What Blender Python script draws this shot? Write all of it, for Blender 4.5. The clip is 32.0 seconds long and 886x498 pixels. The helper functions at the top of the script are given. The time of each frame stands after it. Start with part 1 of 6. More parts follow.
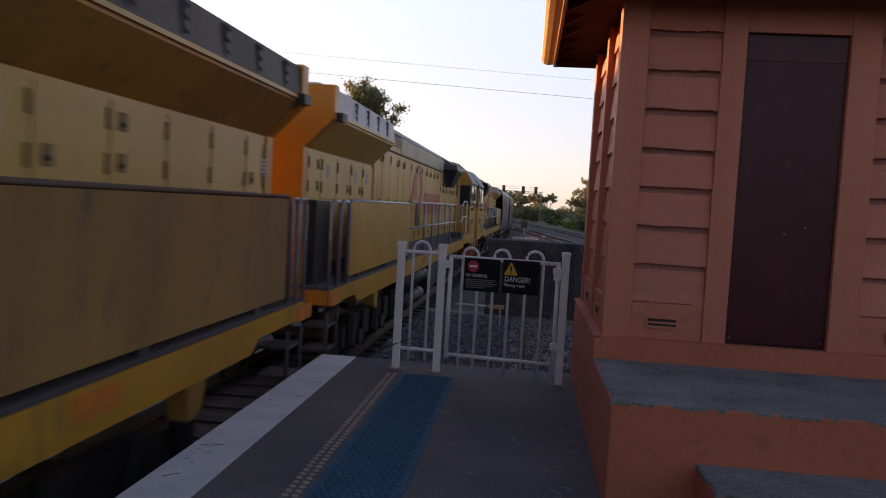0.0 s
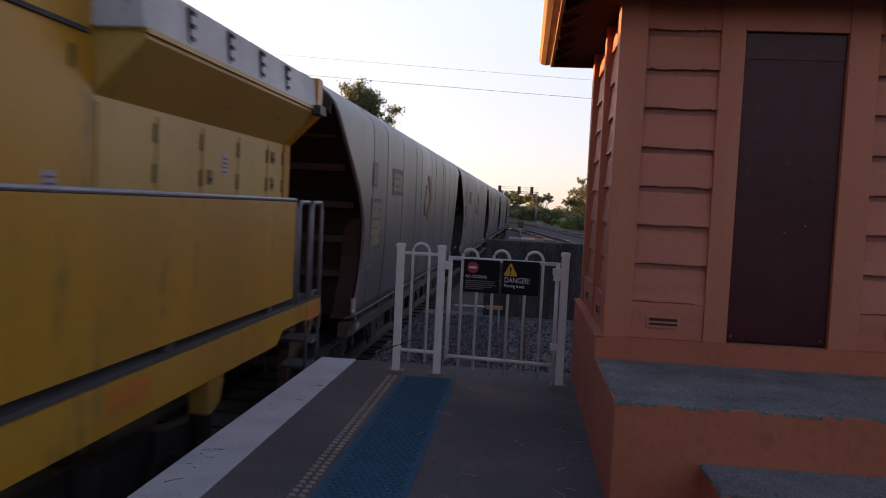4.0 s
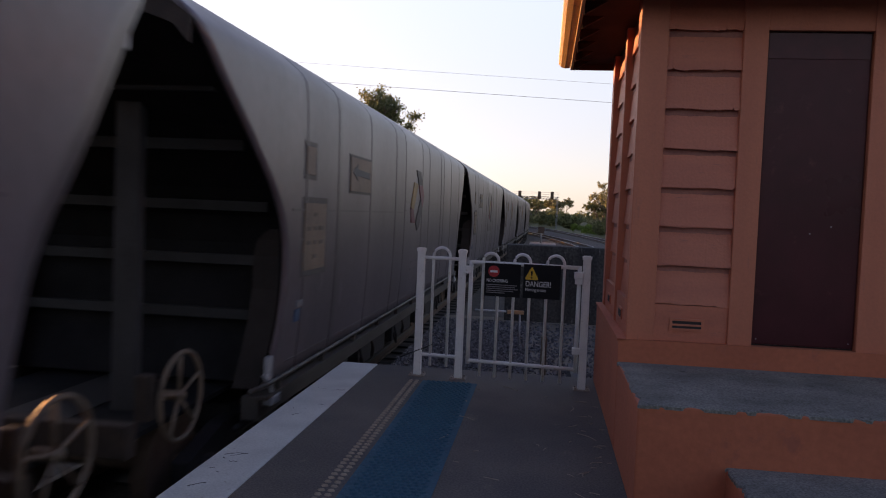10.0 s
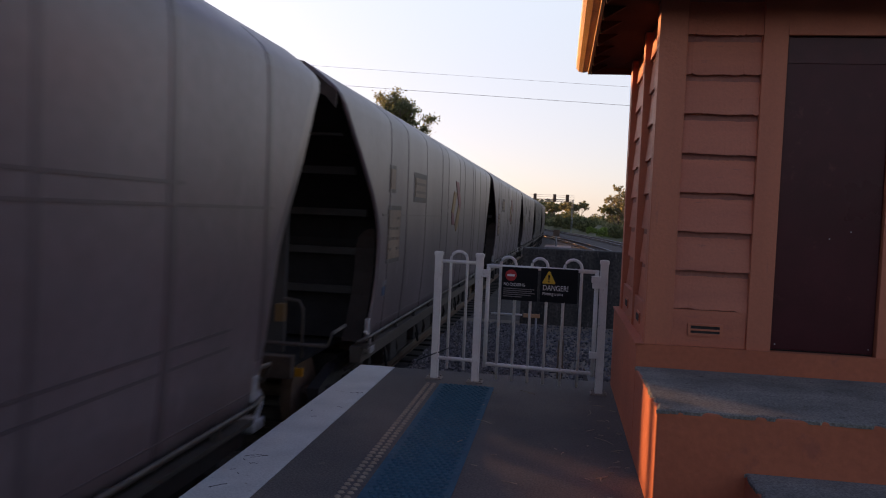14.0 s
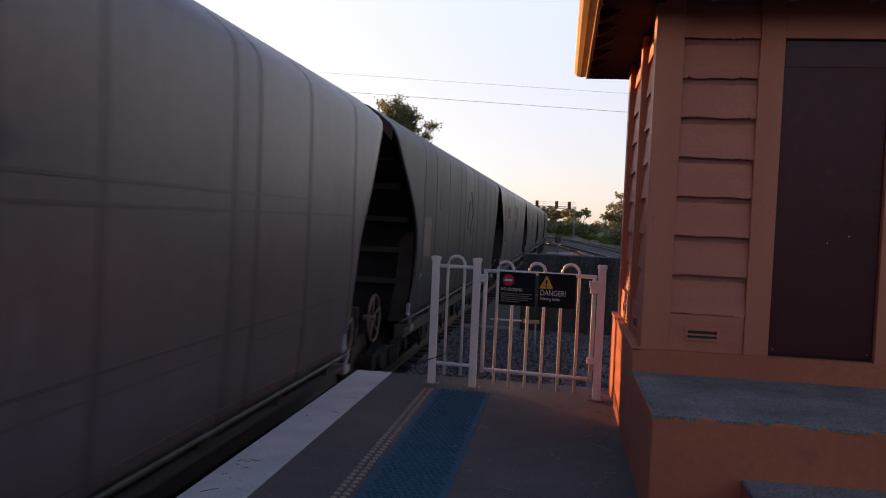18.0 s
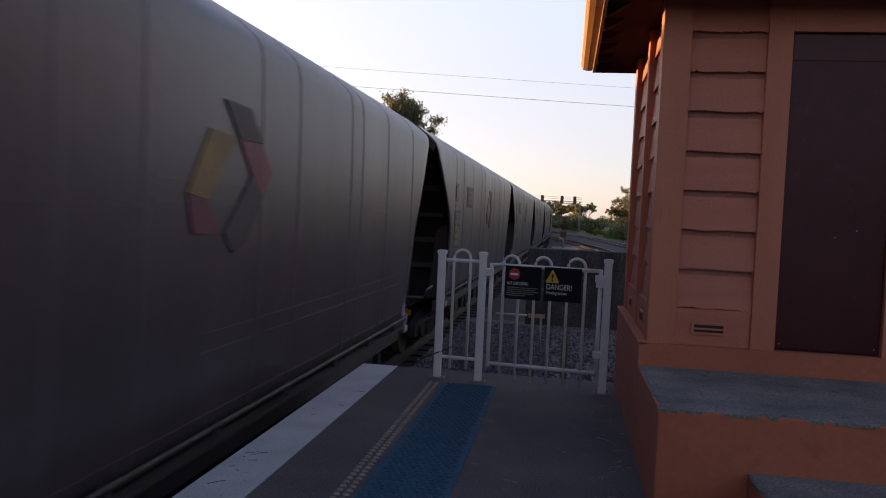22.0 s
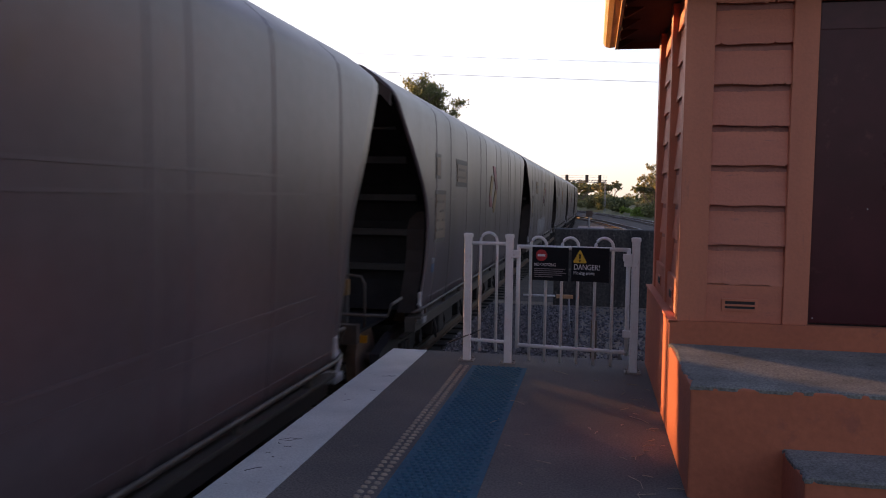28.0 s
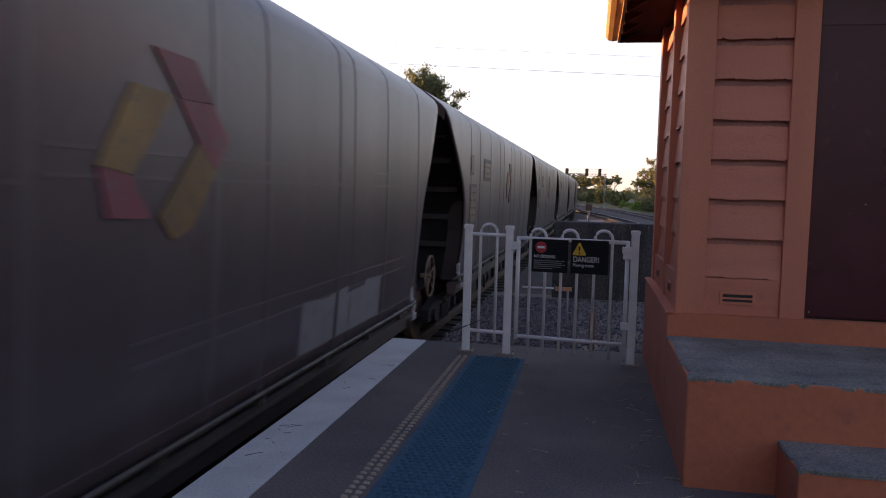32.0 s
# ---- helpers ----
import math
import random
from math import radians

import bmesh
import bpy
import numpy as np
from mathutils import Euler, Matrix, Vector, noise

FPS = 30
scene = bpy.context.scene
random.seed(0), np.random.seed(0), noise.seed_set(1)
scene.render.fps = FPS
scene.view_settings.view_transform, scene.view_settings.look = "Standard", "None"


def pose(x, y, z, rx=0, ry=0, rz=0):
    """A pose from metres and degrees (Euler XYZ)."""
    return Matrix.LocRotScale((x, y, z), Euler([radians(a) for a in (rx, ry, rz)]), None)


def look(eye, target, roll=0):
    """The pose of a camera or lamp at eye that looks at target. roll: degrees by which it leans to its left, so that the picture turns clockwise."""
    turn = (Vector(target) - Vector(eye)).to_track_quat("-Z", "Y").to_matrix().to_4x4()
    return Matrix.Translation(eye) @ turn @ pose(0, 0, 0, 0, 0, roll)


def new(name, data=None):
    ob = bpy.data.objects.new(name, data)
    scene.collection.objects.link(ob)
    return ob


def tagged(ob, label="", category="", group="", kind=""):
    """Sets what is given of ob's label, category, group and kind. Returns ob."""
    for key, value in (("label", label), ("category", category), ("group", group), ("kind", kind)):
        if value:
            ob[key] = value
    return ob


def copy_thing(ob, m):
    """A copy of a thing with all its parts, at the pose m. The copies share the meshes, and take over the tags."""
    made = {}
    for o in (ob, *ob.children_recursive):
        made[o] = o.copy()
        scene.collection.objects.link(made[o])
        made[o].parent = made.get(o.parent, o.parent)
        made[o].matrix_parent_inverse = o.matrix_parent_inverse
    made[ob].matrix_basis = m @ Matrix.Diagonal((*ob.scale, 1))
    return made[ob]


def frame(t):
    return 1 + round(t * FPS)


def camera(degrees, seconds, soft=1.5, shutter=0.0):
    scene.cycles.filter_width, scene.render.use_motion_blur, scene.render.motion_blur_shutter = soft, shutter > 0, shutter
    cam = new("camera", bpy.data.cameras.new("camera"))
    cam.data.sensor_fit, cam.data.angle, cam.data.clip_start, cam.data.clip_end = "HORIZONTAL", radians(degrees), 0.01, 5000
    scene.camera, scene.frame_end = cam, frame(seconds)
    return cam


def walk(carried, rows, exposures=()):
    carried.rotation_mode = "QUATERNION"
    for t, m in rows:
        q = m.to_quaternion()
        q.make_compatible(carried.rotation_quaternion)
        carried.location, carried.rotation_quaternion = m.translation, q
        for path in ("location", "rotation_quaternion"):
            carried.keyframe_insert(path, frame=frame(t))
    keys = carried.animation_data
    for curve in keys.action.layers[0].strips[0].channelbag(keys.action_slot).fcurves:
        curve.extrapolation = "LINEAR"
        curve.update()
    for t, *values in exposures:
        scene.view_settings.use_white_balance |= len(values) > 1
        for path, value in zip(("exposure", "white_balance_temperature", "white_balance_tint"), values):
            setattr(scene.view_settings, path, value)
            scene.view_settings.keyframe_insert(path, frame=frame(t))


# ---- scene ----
cam = camera(58.3, 32.0, soft=1.1, shutter=0.25)
PATH = [
    (0, (-0.068, 0.37, 1.561), (-0.277, 2.356, 1.452), 3.3),
    (0.5, (-0.083, 0.357, 1.553), (-0.262, 2.346, 1.439), 3.6),
    (1, (-0.094, 0.359, 1.57), (-0.294, 2.345, 1.445), 3.3),
    (1.5, (-0.099, 0.371, 1.573), (-0.304, 2.356, 1.444), 3.2),
    (2, (-0.089, 0.377, 1.561), (-0.279, 2.364, 1.443), 3.2),
    (2.5, (-0.092, 0.374, 1.552), (-0.278, 2.362, 1.44), 3.4),
    (4.5, (-0.097, 0.38, 1.567), (-0.3, 2.367, 1.461), 2.6),
    (5, (-0.105, 0.392, 1.55), (-0.311, 2.377, 1.431), 3.0),
    (5.5, (-0.107, 0.388, 1.546), (-0.298, 2.375, 1.431), 3.0),
    (6, (-0.089, 0.385, 1.56), (-0.265, 2.375, 1.472), 2.9),
    (6.5, (-0.095, 0.364, 1.553), (-0.272, 2.355, 1.466), 2.7),
    (7, (-0.116, 0.361, 1.564), (-0.332, 2.347, 1.474), 2.3),
    (7.5, (-0.102, 0.37, 1.547), (-0.348, 2.354, 1.494), 2.4),
    (8, (-0.11, 0.363, 1.552), (-0.354, 2.347, 1.483), 2.4),
    (8.5, (-0.109, 0.37, 1.56), (-0.345, 2.354, 1.469), 2.5),
    (9, (-0.109, 0.38, 1.558), (-0.346, 2.364, 1.459), 2.0),
    (9.5, (-0.104, 0.394, 1.559), (-0.351, 2.376, 1.453), 2.2),
    (10, (-0.098, 0.386, 1.549), (-0.35, 2.368, 1.455), 2.3),
    (10.5, (-0.098, 0.398, 1.546), (-0.361, 2.378, 1.447), 2.4),
    (11, (-0.105, 0.401, 1.554), (-0.353, 2.383, 1.45), 2.5),
    (11.5, (-0.101, 0.381, 1.559), (-0.344, 2.363, 1.461), 2.2),
    (12, (-0.114, 0.365, 1.552), (-0.367, 2.347, 1.454), 2.5),
    (12.5, (-0.119, 0.365, 1.568), (-0.341, 2.35, 1.475), 2.7),
    (13, (-0.099, 0.365, 1.552), (-0.345, 2.348, 1.466), 2.7),
    (13.5, (-0.118, 0.357, 1.553), (-0.391, 2.336, 1.463), 3.1),
    (14, (-0.119, 0.355, 1.56), (-0.408, 2.332, 1.471), 2.4),
    (14.5, (-0.115, 0.374, 1.553), (-0.39, 2.354, 1.48), 3.2),
    (16.5, (-0.077, 0.394, 1.534), (-0.378, 2.37, 1.457), 2.8),
    (17, (-0.061, 0.393, 1.531), (-0.35, 2.37, 1.441), 2.6),
    (17.5, (-0.063, 0.395, 1.536), (-0.359, 2.371, 1.439), 2.4),
    (18, (-0.078, 0.391, 1.54), (-0.373, 2.368, 1.468), 2.5),
    (18.5, (-0.069, 0.384, 1.533), (-0.361, 2.361, 1.458), 2.8),
    (19, (-0.069, 0.385, 1.535), (-0.297, 2.372, 1.496), 2.9),
    (19.5, (-0.085, 0.378, 1.539), (-0.308, 2.365, 1.474), 2.7),
    (20, (-0.071, 0.387, 1.535), (-0.31, 2.371, 1.461), 2.4),
    (20.5, (-0.072, 0.383, 1.549), (-0.302, 2.368, 1.469), 2.2),
    (21, (-0.079, 0.378, 1.529), (-0.369, 2.356, 1.474), 1.7),
    (21.5, (-0.079, 0.386, 1.521), (-0.379, 2.362, 1.443), 2.4),
    (22, (-0.085, 0.387, 1.533), (-0.392, 2.361, 1.447), 2.6),
    (22.5, (-0.08, 0.397, 1.537), (-0.41, 2.368, 1.454), 2.1),
    (23, (-0.1, 0.38, 1.547), (-0.394, 2.356, 1.46), 1.3),
    (23.5, (-0.074, 0.406, 1.528), (-0.398, 2.376, 1.411), 1.1),
    (24, (-0.054, 0.403, 1.518), (-0.385, 2.374, 1.446), 1.3),
    (24.5, (-0.085, 0.377, 1.52), (-0.413, 2.348, 1.437), 1.1),
    (25, (-0.074, 0.38, 1.521), (-0.404, 2.351, 1.44), 1.4),
    (25.5, (-0.079, 0.38, 1.514), (-0.393, 2.352, 1.41), 1.7),
    (27.5, (-0.074, 0.404, 1.525), (-0.444, 2.365, 1.401), 1.6),
    (28, (-0.091, 0.383, 1.537), (-0.46, 2.344, 1.407), 0.8),
    (28.5, (-0.068, 0.414, 1.513), (-0.427, 2.377, 1.375), 1.2),
    (29, (-0.083, 0.399, 1.514), (-0.445, 2.36, 1.372), 1.2),
    (29.5, (-0.076, 0.402, 1.516), (-0.443, 2.363, 1.372), 1.5),
    (30, (-0.09, 0.377, 1.511), (-0.414, 2.344, 1.357), 1.8),
    (30.5, (-0.085, 0.379, 1.511), (-0.426, 2.343, 1.354), 1.4),
    (31, (-0.077, 0.367, 1.514), (-0.415, 2.333, 1.369), 1.8),
    (31.5, (-0.083, 0.343, 1.523), (-0.445, 2.303, 1.356), 1.1),
    (32, (-0.095, 0.342, 1.527), (-0.461, 2.303, 1.377), 1.5),
]
walk(cam, [(t, look(eye, target, roll)) for t, eye, target, roll in PATH],
     exposures=[(0.0, 2.05, 8900, 49), (5.0, 2.08, 8900, 49), (9.0, 2.03, 8900, 49), (11.0, 2.08, 8900, 49), (14.0, 1.95, 8900, 49), (17.0, 1.95, 8900, 49), (18.0, 2.0, 8900, 49), (19.5, 1.82, 8900, 49), (21.0, 1.85, 8900, 49), (22.0, 1.97, 8900, 49), (25.0, 2.0, 8900, 49), (28.0, 2.28, 8900, 49), (32.0, 2.38, 8900, 49)])

# ---- light ----
RAIL_Z = -1.12
SUN_EL, SUN_AZ = 3.5, 49.0      # degrees above the horizon; degrees from straight ahead towards the track side
world = bpy.data.worlds.new("sky")
scene.world = world
world.use_nodes = True
wn, wl = world.node_tree.nodes, world.node_tree.links
sky = wn.new("ShaderNodeTexSky")
sky.sky_type, sky.sun_disc = "NISHITA", False
sky.sun_elevation, sky.sun_rotation = radians(SUN_EL), radians(-SUN_AZ)
sky.air_density, sky.dust_density, sky.ozone_density = 0.6, 1.0, 2.2
# evening haze over the clear sky: paler and more even, a little warmer towards the horizon
coords, split = wn.new("ShaderNodeTexCoord"), wn.new("ShaderNodeSeparateXYZ")
wl.new(coords.outputs["Generated"], split.inputs[0])
haze = wn.new("ShaderNodeValToRGB")
haze.color_ramp.elements[0].position, haze.color_ramp.elements[0].color = 0.0, (0.62, 0.92, 0.97, 1)
haze.color_ramp.elements[1].position, haze.color_ramp.elements[1].color = 1.0, (0.075, 0.19, 0.5, 1)
for place, tone in ((0.3, (0.7, 1.28, 1.5, 1)), (0.6, (0.165, 0.38, 0.8, 1))):
    haze.color_ramp.elements.new(place).color = tone
wl.new(split.outputs["Z"], haze.inputs[0])
# the haze is brighter towards the low sun than away from it
sunward, spread, glow = wn.new("ShaderNodeVectorMath"), wn.new("ShaderNodeMapRange"), wn.new("ShaderNodeMixRGB")
sunward.operation, sunward.inputs[1].default_value = "DOT_PRODUCT", (-math.sin(radians(SUN_AZ)), math.cos(radians(SUN_AZ)), 0.0)
wl.new(coords.outputs["Generated"], sunward.inputs[0])
spread.inputs["From Min"].default_value, spread.inputs["From Max"].default_value = -1.0, 1.0
spread.inputs["To Min"].default_value, spread.inputs["To Max"].default_value = 0.66, 1.15
wl.new(sunward.outputs["Value"], spread.inputs[0])
glow.blend_type, glow.inputs[0].default_value = "MULTIPLY", 1.0
wl.new(haze.outputs[0], glow.inputs[1])
wl.new(spread.outputs[0], glow.inputs[2])
blend = wn.new("ShaderNodeMixRGB")
blend.blend_type, blend.inputs[0].default_value = "ADD", 0.22
wl.new(glow.outputs[0], blend.inputs[1])
wl.new(sky.outputs[0], blend.inputs[2])
wl.new(blend.outputs[0], wn["Background"].inputs[0])
wn["Background"].inputs[1].default_value = 0.15
sun_data = bpy.data.lights.new("sun", "SUN")
sun_data.energy, sun_data.angle, sun_data.color = 1.7, radians(1.5), (1.0, 0.66, 0.28)
sun = new("sun", sun_data)
sun_dir = Vector((-math.sin(radians(SUN_AZ)) * math.cos(radians(SUN_EL)), math.cos(radians(SUN_AZ)) * math.cos(radians(SUN_EL)), math.sin(radians(SUN_EL))))
sun.matrix_world = look((0, 0, 30), Vector((0, 0, 30)) - sun_dir)


# ---- materials ----
def mat(name, c1, c2=None, rough=0.6, metal=0.0, scale=3.0, stretch=(1, 1, 1), bump=0.15, fine=60.0, c3=None, wear=0.0, rand=0.0, spec=0.5, grain=0.14):
    """Two-scale mottled surface: c1 to c2 in broad patches, fine grain in relief, wear of colour c3 in spots."""
    m = bpy.data.materials.new(name)
    m.use_nodes = True
    n, l = m.node_tree.nodes, m.node_tree.links
    b = n["Principled BSDF"]
    tc = n.new("ShaderNodeTexCoord")
    mp = n.new("ShaderNodeMapping")
    mp.inputs["Scale"].default_value = stretch
    l.new(tc.outputs["Object"], mp.inputs[0])
    big = n.new("ShaderNodeTexNoise")
    big.inputs["Scale"].default_value, big.inputs["Detail"].default_value = scale, 6
    l.new(mp.outputs[0], big.inputs["Vector"])
    ramp = n.new("ShaderNodeValToRGB")
    ramp.color_ramp.elements[0].position, ramp.color_ramp.elements[1].position = 0.33, 0.68
    c2 = c2 or tuple(x * 0.78 for x in c1)
    ramp.color_ramp.elements[0].color, ramp.color_ramp.elements[1].color = (*c1, 1), (*c2, 1)
    l.new(big.outputs[0], ramp.inputs[0])
    small = n.new("ShaderNodeTexNoise")
    small.inputs["Scale"].default_value, small.inputs["Detail"].default_value = fine, 4
    l.new(tc.outputs["Object"], small.inputs["Vector"])
    col = ramp.outputs[0]
    if c3:
        wn_ = n.new("ShaderNodeTexNoise")
        wn_.inputs["Scale"].default_value, wn_.inputs["Detail"].default_value, wn_.inputs["Roughness"].default_value = scale * 4.3, 8, 0.7
        l.new(mp.outputs[0], wn_.inputs["Vector"])
        wr = n.new("ShaderNodeValToRGB")
        wr.color_ramp.elements[0].position, wr.color_ramp.elements[1].position = 0.62 - wear * 0.3, 0.72 - wear * 0.3
        l.new(wn_.outputs[0], wr.inputs[0])
        mx = n.new("ShaderNodeMixRGB")
        mx.inputs[2].default_value = (*c3, 1)
        l.new(wr.outputs[0], mx.inputs[0])
        l.new(col, mx.inputs[1])
        col = mx.outputs[0]
    if rand:
        oi = n.new("ShaderNodeObjectInfo")
        hv = n.new("ShaderNodeHueSaturation")
        mr = n.new("ShaderNodeMapRange")
        mr.inputs["To Min"].default_value, mr.inputs["To Max"].default_value = 1 - rand, 1 + rand
        l.new(oi.outputs["Random"], mr.inputs[0])
        l.new(mr.outputs[0], hv.inputs["Value"])
        l.new(col, hv.inputs["Color"])
        col = hv.outputs[0]
    gr = n.new("ShaderNodeMapRange")
    gr.inputs["From Min"].default_value, gr.inputs["From Max"].default_value = 0.3, 0.7
    gr.inputs["To Min"].default_value, gr.inputs["To Max"].default_value = 1 - grain, 1 + grain
    l.new(small.outputs[0], gr.inputs[0])
    gm = n.new("ShaderNodeMixRGB")
    gm.blend_type, gm.inputs[0].default_value = "MULTIPLY", 1.0
    l.new(col, gm.inputs[1])
    l.new(gr.outputs[0], gm.inputs[2])
    l.new(gm.outputs[0], b.inputs["Base Color"])
    rr = n.new("ShaderNodeMapRange")
    rr.inputs["To Min"].default_value, rr.inputs["To Max"].default_value = max(0.04, rough - 0.1), min(1, rough + 0.12)
    l.new(big.outputs[0], rr.inputs[0])
    l.new(rr.outputs[0], b.inputs["Roughness"])
    b.inputs["Metallic"].default_value = metal
    b.inputs["Specular IOR Level"].default_value = spec
    if bump:
        bp = n.new("ShaderNodeBump")
        bp.inputs["Strength"].default_value, bp.inputs["Distance"].default_value = bump, 0.01
        l.new(small.outputs[0], bp.inputs["Height"])
        l.new(bp.outputs[0], b.inputs["Normal"])
    return m


def island_mat(name, c1, c2, rough=0.9, translucent=False):
    """Colour that varies from piece to piece of a joined mesh."""
    m = bpy.data.materials.new(name)
    m.use_nodes = True
    n, l = m.node_tree.nodes, m.node_tree.links
    g = n.new("ShaderNodeNewGeometry")
    ramp = n.new("ShaderNodeValToRGB")
    ramp.color_ramp.elements[0].color, ramp.color_ramp.elements[1].color = (*c1, 1), (*c2, 1)
    l.new(g.outputs["Random Per Island"], ramp.inputs[0])
    b = n["Principled BSDF"]
    l.new(ramp.outputs[0], b.inputs["Base Color"])
    b.inputs["Roughness"].default_value = rough
    if translucent:
        tr = n.new("ShaderNodeBsdfTranslucent")
        l.new(ramp.outputs[0], tr.inputs[0])
        mx = n.new("ShaderNodeMixShader")
        mx.inputs[0].default_value = 0.5
        l.new(b.outputs[0], mx.inputs[1])
        l.new(tr.outputs[0], mx.inputs[2])
        l.new(mx.outputs[0], n["Material Output"].inputs[0])
    return m


M_ASPHALT = mat("asphalt", (0.098, 0.089, 0.083), (0.17, 0.144, 0.125), 0.95, scale=0.9, bump=0.6, fine=75, c3=(0.17, 0.142, 0.118), wear=0.09, grain=0.3, spec=0.25)
M_WHITE = mat("line_paint", (0.57, 0.585, 0.54), (0.47, 0.485, 0.45), 0.75, scale=3, bump=0.4, fine=70, c3=(0.28, 0.28, 0.23), wear=0.035, grain=0.12)
M_BLUE = mat("blue_tile", (0.007, 0.09, 0.135), (0.011, 0.112, 0.158), 0.8, scale=5, bump=0.2, fine=90, c3=(0.05, 0.145, 0.18), wear=0.12, grain=0.2, spec=0.25)
M_YELLOWDOT = mat("faded_stud", (0.4, 0.3, 0.22), (0.3, 0.23, 0.17), 0.85, scale=12, c3=(0.16, 0.13, 0.11), wear=0.15)
M_RENDER = mat("painted_render", (0.58, 0.142, 0.07), (0.5, 0.122, 0.063), 0.85, scale=1.3, bump=0.25, fine=28, c3=(0.46, 0.118, 0.068), wear=0.07, grain=0.07)
M_BOARD = mat("painted_board", (0.62, 0.162, 0.09), (0.53, 0.137, 0.08), 0.55, scale=2.5, stretch=(0.4, 0.4, 3), bump=0.3, fine=60, rand=0.06, c3=(0.4, 0.11, 0.08), wear=0.06, grain=0.05)
M_BOARDGREYED = mat("greyed_paint", (0.4, 0.14, 0.105), (0.3, 0.105, 0.085), 0.85, scale=6, stretch=(0.5, 0.5, 3), bump=0.4, fine=45, c3=(0.5, 0.145, 0.095), wear=0.12, grain=0.1)
M_LEDGE = mat("worn_ledge", (0.22, 0.215, 0.185), (0.135, 0.133, 0.115), 0.95, scale=3.2, bump=0.5, fine=85, c3=(0.06, 0.06, 0.052), wear=0.1, grain=0.4)
M_OLDWALL = mat("old_wall", (0.026, 0.026, 0.026), (0.075, 0.07, 0.064), 0.95, scale=1.5, stretch=(2.2, 1, 0.5), bump=0.9, fine=22, c3=(0.17, 0.16, 0.145), wear=0.13, grain=0.45)
M_POST = mat("painted_timber", (0.62, 0.162, 0.085), (0.55, 0.144, 0.079), 0.55, scale=1.6, stretch=(3, 3, 0.4), bump=0.2, fine=60, c3=(0.44, 0.12, 0.08), wear=0.04, grain=0.04)
M_DOOR = mat("maroon_gloss", (0.062, 0.0105, 0.015), (0.08, 0.015, 0.019), 0.3, scale=1.8, bump=0.16, fine=6, c3=(0.11, 0.03, 0.03), wear=0.05, spec=0.22, grain=0.1)
M_DOORSHEEN = mat("maroon_sheen", (0.07, 0.012, 0.016), (0.09, 0.017, 0.02), 0.4, scale=2.5, bump=0.05, fine=9, spec=0.32)
M_CONCRETE = mat("grey_concrete", (0.3, 0.29, 0.29), (0.2, 0.195, 0.2), 0.9, scale=6, bump=0.7, fine=110, c3=(0.11, 0.1, 0.1), wear=0.1)
M_DARKCONC = mat("stained_concrete", (0.05, 0.05, 0.052), (0.095, 0.09, 0.088), 0.95, scale=2.2, bump=0.8, fine=50, c3=(0.19, 0.18, 0.165), wear=0.12)
# eave timbers: the shade under the roof is put into their colour
M_EAVESHADE = mat("shaded_soffit", (0.05, 0.02, 0.014), (0.03, 0.014, 0.011), 0.85, scale=3, spec=0.2)
# gutter and trackside fascia: golden low sunlight is mixed into the paint
M_GUTTER_SUNLIT = mat("gutter_sunlit", (0.72, 0.4, 0.16), (0.62, 0.33, 0.13), 0.45, scale=3, c3=(0.4, 0.16, 0.07), wear=0.06)
M_ROOF = mat("roof_metal", (0.2, 0.07, 0.05), (0.15, 0.06, 0.045), 0.6, scale=2)
M_FENCE = mat("fence_white", (0.76, 0.74, 0.71), (0.66, 0.64, 0.62), 0.5, scale=6, bump=0.1, c3=(0.38, 0.27, 0.2), wear=0.04, grain=0.05)
M_RUST = mat("rusty_plate", (0.24, 0.17, 0.13), (0.3, 0.25, 0.21), 0.85, scale=14, bump=0.4)
M_SIGN = mat("sign_black", (0.008, 0.008, 0.01), (0.012, 0.012, 0.014), 0.6, scale=5, bump=0.03, spec=0.15)
M_SIGNWHITE = mat("sign_white", (0.75, 0.75, 0.75), (0.68, 0.68, 0.68), 0.5, bump=0)
M_SIGNRED = mat("sign_red", (0.6, 0.03, 0.035), (0.52, 0.03, 0.035), 0.45, bump=0)
M_SIGNYEL = mat("sign_yellow", (0.75, 0.42, 0.03), (0.68, 0.38, 0.03), 0.45, bump=0)
M_STEEL = mat("rail_steel", (0.42, 0.41, 0.4), (0.5, 0.49, 0.47), 0.6, metal=0.2, scale=8, bump=0.03)
# rail heads under the train: its shade is painted in as dull steel
M_SHADEDRAIL = mat("shaded_rail", (0.08, 0.07, 0.065), (0.13, 0.115, 0.105), 0.65, metal=0.3, scale=8, bump=0.1)
M_RAILSIDE = mat("rail_rust", (0.12, 0.07, 0.05), (0.16, 0.1, 0.07), 0.85, scale=10)
M_SLEEPER = island_mat("concrete_sleeper", (0.07, 0.062, 0.056), (0.12, 0.108, 0.098))
# running line's sleepers, darkened to hold the shade beneath the train
M_SHADEDTIE = island_mat("shaded_sleeper", (0.022, 0.02, 0.019), (0.045, 0.04, 0.037))
M_STONE = island_mat("ballast_stone", (0.045, 0.047, 0.052), (0.2, 0.19, 0.185))
M_BALLAST = mat("ballast_bed", (0.036, 0.03, 0.026), (0.08, 0.062, 0.05), 0.95, scale=1.2, bump=1.0, fine=18, c3=(0.11, 0.093, 0.075), wear=0.1, grain=0.35)
M_GRASS = mat("dry_grass", (0.075, 0.105, 0.035), (0.17, 0.15, 0.065), 0.95, scale=0.12, bump=0.6, fine=8, c3=(0.06, 0.085, 0.03), wear=0.2)
